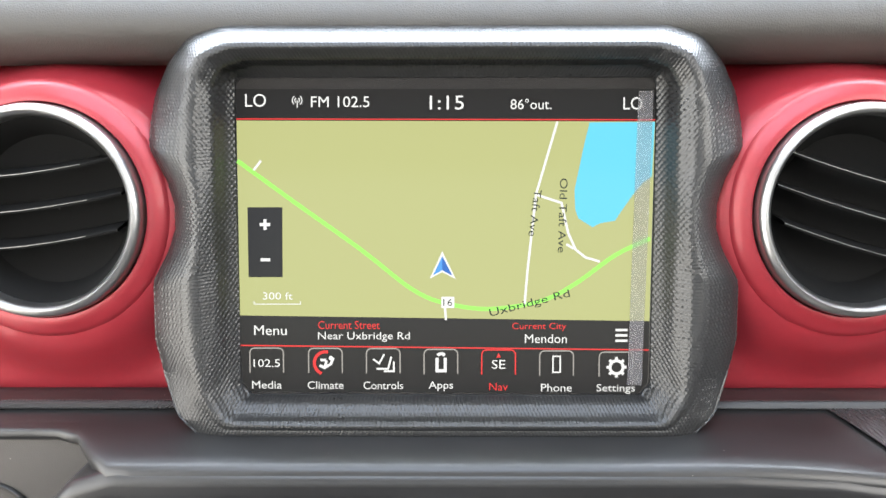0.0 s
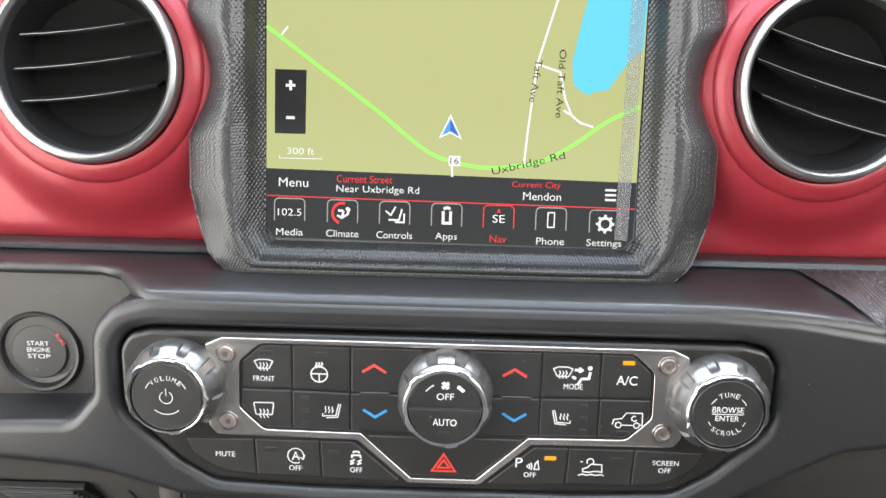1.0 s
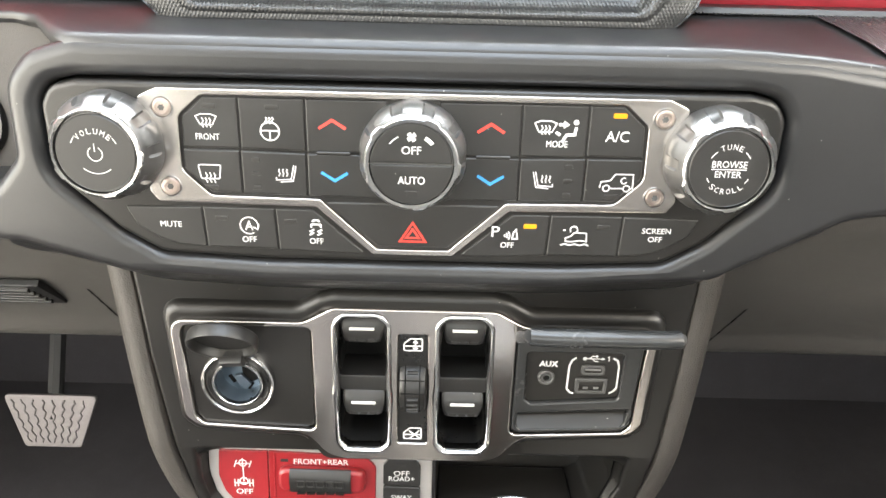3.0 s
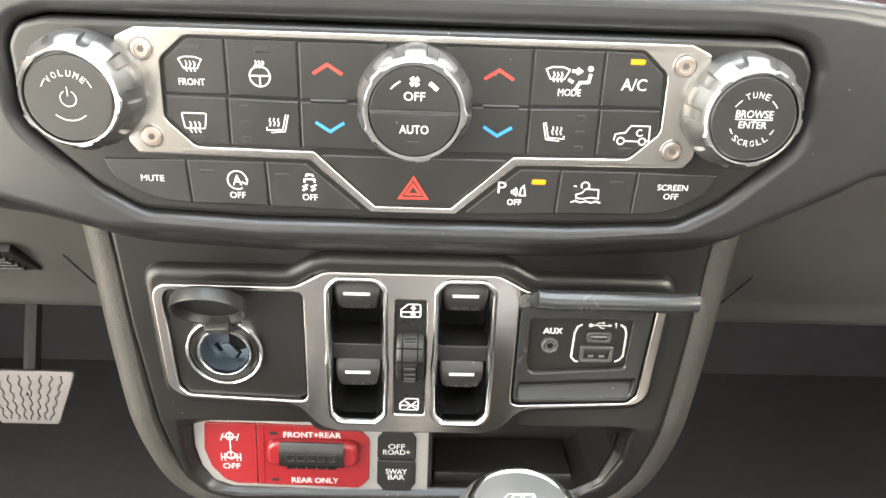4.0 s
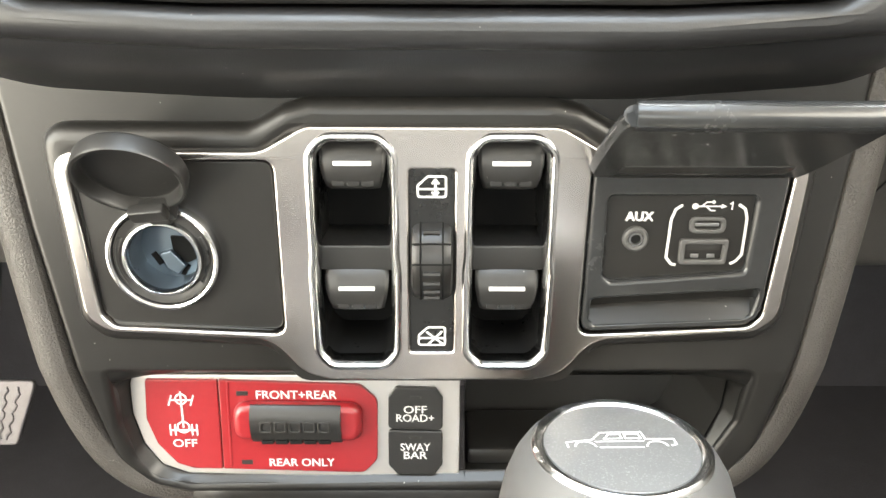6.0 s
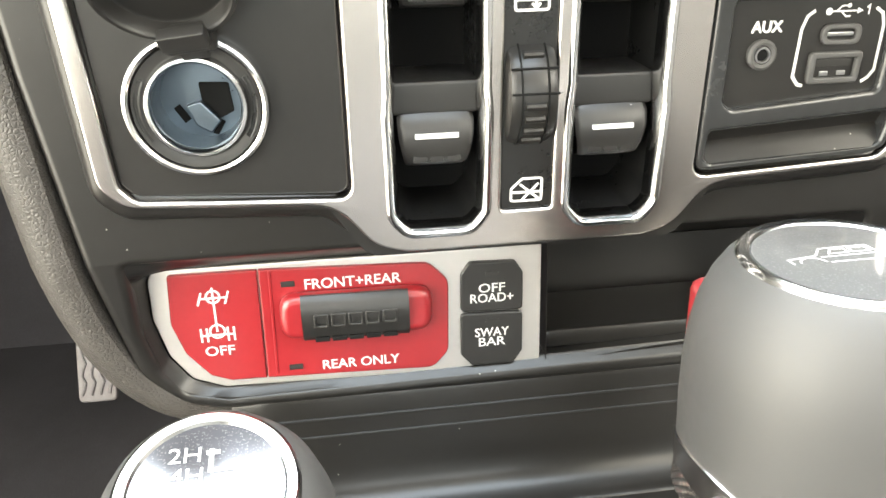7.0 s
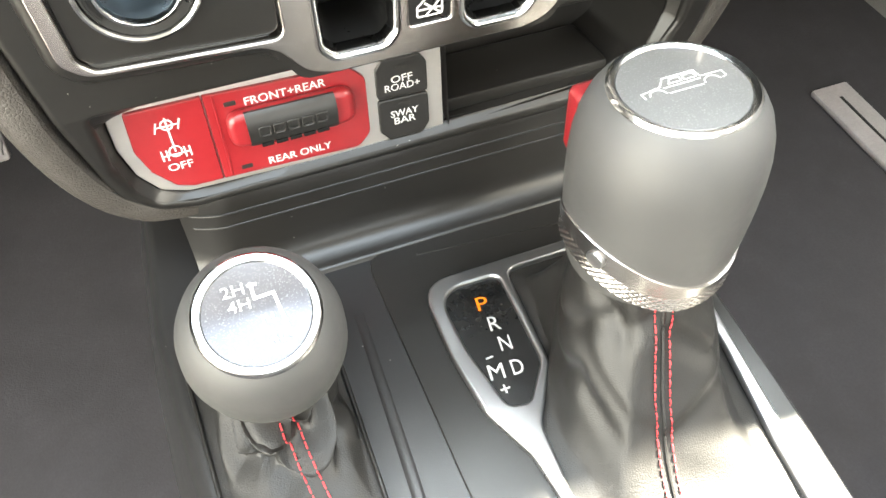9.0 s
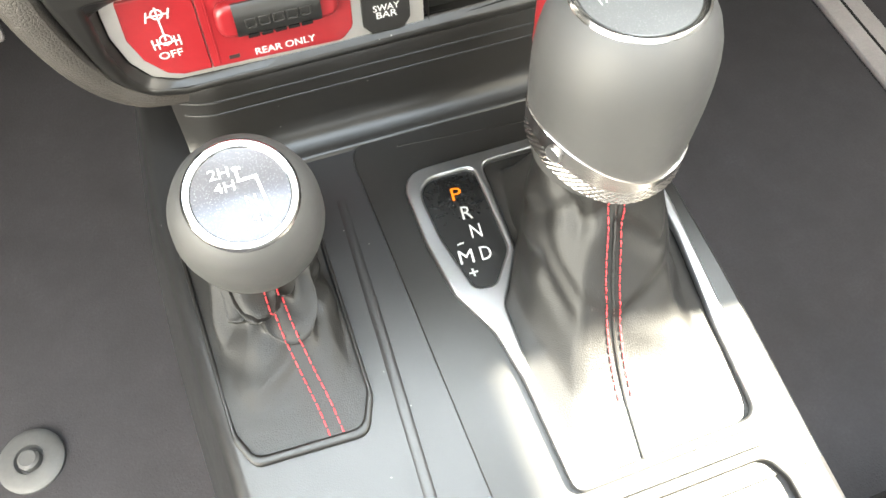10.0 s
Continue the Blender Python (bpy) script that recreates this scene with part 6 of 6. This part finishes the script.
part("seam", tube(Raw(Matrix.Scale(MM, 4)), [tuple((p + Vector((0, -0.0004, 0.0004))) / MM) for p in front1], 0.5, sides=5), HIDE, bt)

# ---- transfer case lever ----
xfer = thing("transfer_case_lever", (-0.08, 0.2, 0.553), "short lever with a round grey knob and stitched leather boot", "lever", "levers on the tunnel")
S2 = Axis((-0.0813, 0.2271, 0.5846), (-0.0795, 0.2091, 0.6417))
part("knob", lathe(S2, [(14.0, 3), (16.0, 5), (19.0, 10), (22.0, 18), (24.0, 27), (24.6, 36), (23.8, 45), (21.8, 53), (19.4, 57.6), (17.4, 59.6)], 0, 0, 72), KNOBGREY, xfer, "rounded dark silver knob")
part("cap_ring", lathe(S2, [(17.5, 59.0), (17.3, 60.4), (16.5, 61.2), (14.8, 61.0), (14.2, 60.2)], 0, 0, 64, cap=False), CHROME, xfer, "bright cap ring")
cap2 = part("cap", lathe(S2, [(14.6, 58), (14.4, 60.4), (7, 60.7), (0.4, 60.8)], 0, 0, 48), LENS, xfer, "glossy speckled cap with a shift pattern")
for text, x, y, wd in (("2H", -4.6, 7.6, 6.0), ("4H", -4.0, 3.2, 6.0), ("N", 2.4, -2.6, 3.2), ("4L", 3.6, -8.0, 5.0)):
    part("lettering", lettering(S2, text, x, y, 60.95, wd, 3.2), WHITE, cap2, smooth=0)
part("pattern", strokes(S2, [[(-0.6, 7.8), (2.0, 7.8)], [(0.4, 8.6), (0.4, 4.0), (5.6, 4.2), (7.0, -8.6)]], 0.9, 60.85), WHITE, cap2, smooth=0)
part("neck", lathe(S2, [(15.2, -12), (16.4, -9.5), (16.0, -4), (15.6, 2), (14.6, 6)], 0, 0, 40), HIDE, xfer, "leather wrapped neck")
FR2 = fillet([(-113.5, 262), (-58, 264), (-58.5, 170), (-64, 157), (-104, 159), (-109, 170)], [8, 8, 8, 6, 6, 8], 4)
part("boot_frame", plate(D, [inset(FR2, (-85, 210), 1.06), inset(FR2, (-85, 210), 0.99)], -4, -0.4, 1.2, 3), HOUSING, xfer, "black frame round the boot")
top2 = Raw(S2.m @ Matrix.Translation((0, 0, -9)))
boot2 = boot(top2, 15.4, 0.5512, FR2, 2.6, 11, n=110, levels=44, lean=0.42,
             creases=((-100, 0.84, 0.16, 5.0, 0.06), (-70, 0.64, 0.34, 6.0, 0.07), (-118, 0.46, 0.30, 5.6, 0.06), (-84, 0.26, 0.34, 4.8, 0.06), (-40, 0.40, -0.30, 5.0, 0.07), (-145, 0.25, 0.40, 5.0, 0.07), (150, 0.55, 0.25, 4.0, 0.09)))
bt2 = part("boot", skin(boot2, closed=True), HIDE, xfer, "creased black leather boot")
for dx in (-0.0025, 0.0025):
    stitches(stitch_line(boot2, radians(-95), dx, radians(16))[:-1], Vector((0, -0.0003, 0.0003)), bt2)
neck_line = [S2.m @ Vector((16.2 * math.cos(radians(-97)), 16.2 * math.sin(radians(-97)), h)) for h in (-9.5, -6, -2, 4)]
for dx in (-0.0025, 0.0025):
    stitches(neck_line, Vector((dx, -0.0003, 0.0002)), bt2, 3.4, 0.4)

# tray behind the shifter
part("tray_rim", plate(D, [fillet([(4, 102), (74, 102), (80, 90), (80, -120), (4, -120)], [8, 8, 6, 6, 6]), fillet([(9, 97), (71, 97), (75, 88), (75, -115), (9, -115)], [8, 8, 6, 6, 6])], -3, 1.0, 0.9, 3), HOUSING, console, "black tray rim")

# ---- footwell ----
PED = Plane(0.60, 0.30, 0.42)
TREAD = material("worn_tread", (0.10, 0.092, 0.092), 0.6, spread=0.2)


def pedal(label, outline, ribs, arm):
    cx = sum(p[0] for p in outline) / len(outline)
    th = thing("pedal", (cx * MM, 0.60, 0.42), label, "pedal", "pedals")
    part("pad", plate(PED, [fillet(outline, 5, 4)], -5, 0, 1.6), STEEL, th, "worn metal pad")
    for x0, x1, z0, z1 in ribs:
        n = 14
        pts = [(x0 + (x1 - x0) * k / n + 1.5 * math.sin(k * 1.9 + x0), z0 + (z1 - z0) * k / n, 0.5) for k in range(n + 1)]
        part("rib", tube(PED, pts, 1.0, sides=6, flat=0.7), TREAD, th)
    part("arm", tube(PED, arm, 8, sides=8), RUBBER, th)


pedal("wide brake pedal with a wavy ribbed metal pad", [(-424, 438), (-328, 438), (-347, 385), (-404, 385)],
      [(-415 + 10.5 * k, -398 + 6.2 * k, 433, 390) for k in range(8)], [(-376, 412, -7), (-376, 520, -30), (-376, 700, -40), (-376, 800, -300)])
pedal("narrow accelerator pedal with a wavy ribbed metal pad", [(-254, 458), (-226, 458), (-232, 381), (-260, 381)],
      [(-248 + 6.5 * k, -255 + 6.5 * k, 453, 387) for k in range(4)], [(-243, 418, -7), (-243, 520, -30), (-235, 700, -40), (-235, 800, -300)])
anchor = thing("mat_anchor", (-0.2966, 0.302, 0.25), "round grey plastic mat fastener on the carpet", "fastener")
A = Flat(0.25)
GREYPL = material("grey_plastic", (0.10, 0.10, 0.10), 0.5)
part("disc", lathe(A, [(24, 0), (24, 3), (20, 6), (11, 6), (10, 2)], -296.6, 302, 40), GREYPL, anchor)
part("knob", lathe(A, [(8, 2), (8, 8), (6, 10), (0.4, 10)], -296.6, 302, 24), GREYPL, anchor)

# pale strip along the passenger's sill
strip = thing("sill_strip", (0.55, 0.10, 0.25), "pale grey metal strip with a dark slot along the floor edge", "sill strip")
part("strip", box(0.532, 0.578, -0.45, 0.535, 0.25, 0.258, 0.003), material("sill_metal", (0.46, 0.43, 0.43), 0.45, metal=0.3), strip)
part("slot", box(0.5535, 0.5565, -0.43, 0.515, 0.2575, 0.2586, 0.0), PIANO, strip)

# ---- small dash details ----
LF = Plane(0.3775, -1.0, 0.685)
grille = thing("side_grille", (-0.24, 0.385, 0.69), "small black slatted grille under the dashboard", "grille")
for k in range(5):
    part("slat", pbox(LF, -268, -219 - k * 0.6, 680 + k * 4.2, 682.4 + k * 4.2, -2, 2.2, 0.6), BUTTON, grille)
part("backing", pbox(LF, -272, -214, 676, 702, -4, 0.0, 0.4), PIANO, grille)
grip = []
for x0, y, z in ((0.160, 0.3125, 0.8648), (0.1612, 0.3112, 0.8664), (0.169, 0.300, 0.8646), (0.1765, 0.290, 0.8634), (0.181, 0.282, 0.8616), (0.184, 0.2765, 0.8588), (0.187, 0.2735, 0.8560), (0.190, 0.2712, 0.8522)):
    grip.append([ledge_bend(x0 + (0.70 - x0) * k / 60, y, z) for k in range(61)])
part("grip_panel", skin(grip), WEAVE, dash, "woven-textured insert strip")
for sgn in (1, -1):
    part("panel_gap", tube(Raw(Matrix.Scale(MM, 4)), [(sgn * 225, 352, 738), (sgn * 200, 373, 703), (sgn * 166, 384, 648)], 0.5, sides=6), PIANO, dash)
# passenger seat beside the tunnel
seat = thing("passenger_seat", (0.40, -0.25, 0.25), "dark leather front passenger seat beside the tunnel", "seat")
rows = []
for y, zt in ((0.070, 0.40), (0.060, 0.435), (0.035, 0.455), (-0.05, 0.465), (-0.30, 0.46), (-0.50, 0.45)):
    rows.append([(0.135, y, 0.30), (0.128, y, zt - 0.06), (0.132, y, zt - 0.015), (0.150, y, zt), (0.185, y, zt - 0.006), (0.24, y, zt - 0.03), (0.42, y, zt - 0.035), (0.60, y, zt - 0.02), (0.66, y, zt - 0.05), (0.66, y, 0.30)])
part("cushion", skin(rows), HIDE, seat, "black leather cushion")
part("base", box(0.17, 0.63, -0.48, 0.02, 0.25, 0.34, 0.01), RUBBER, seat)
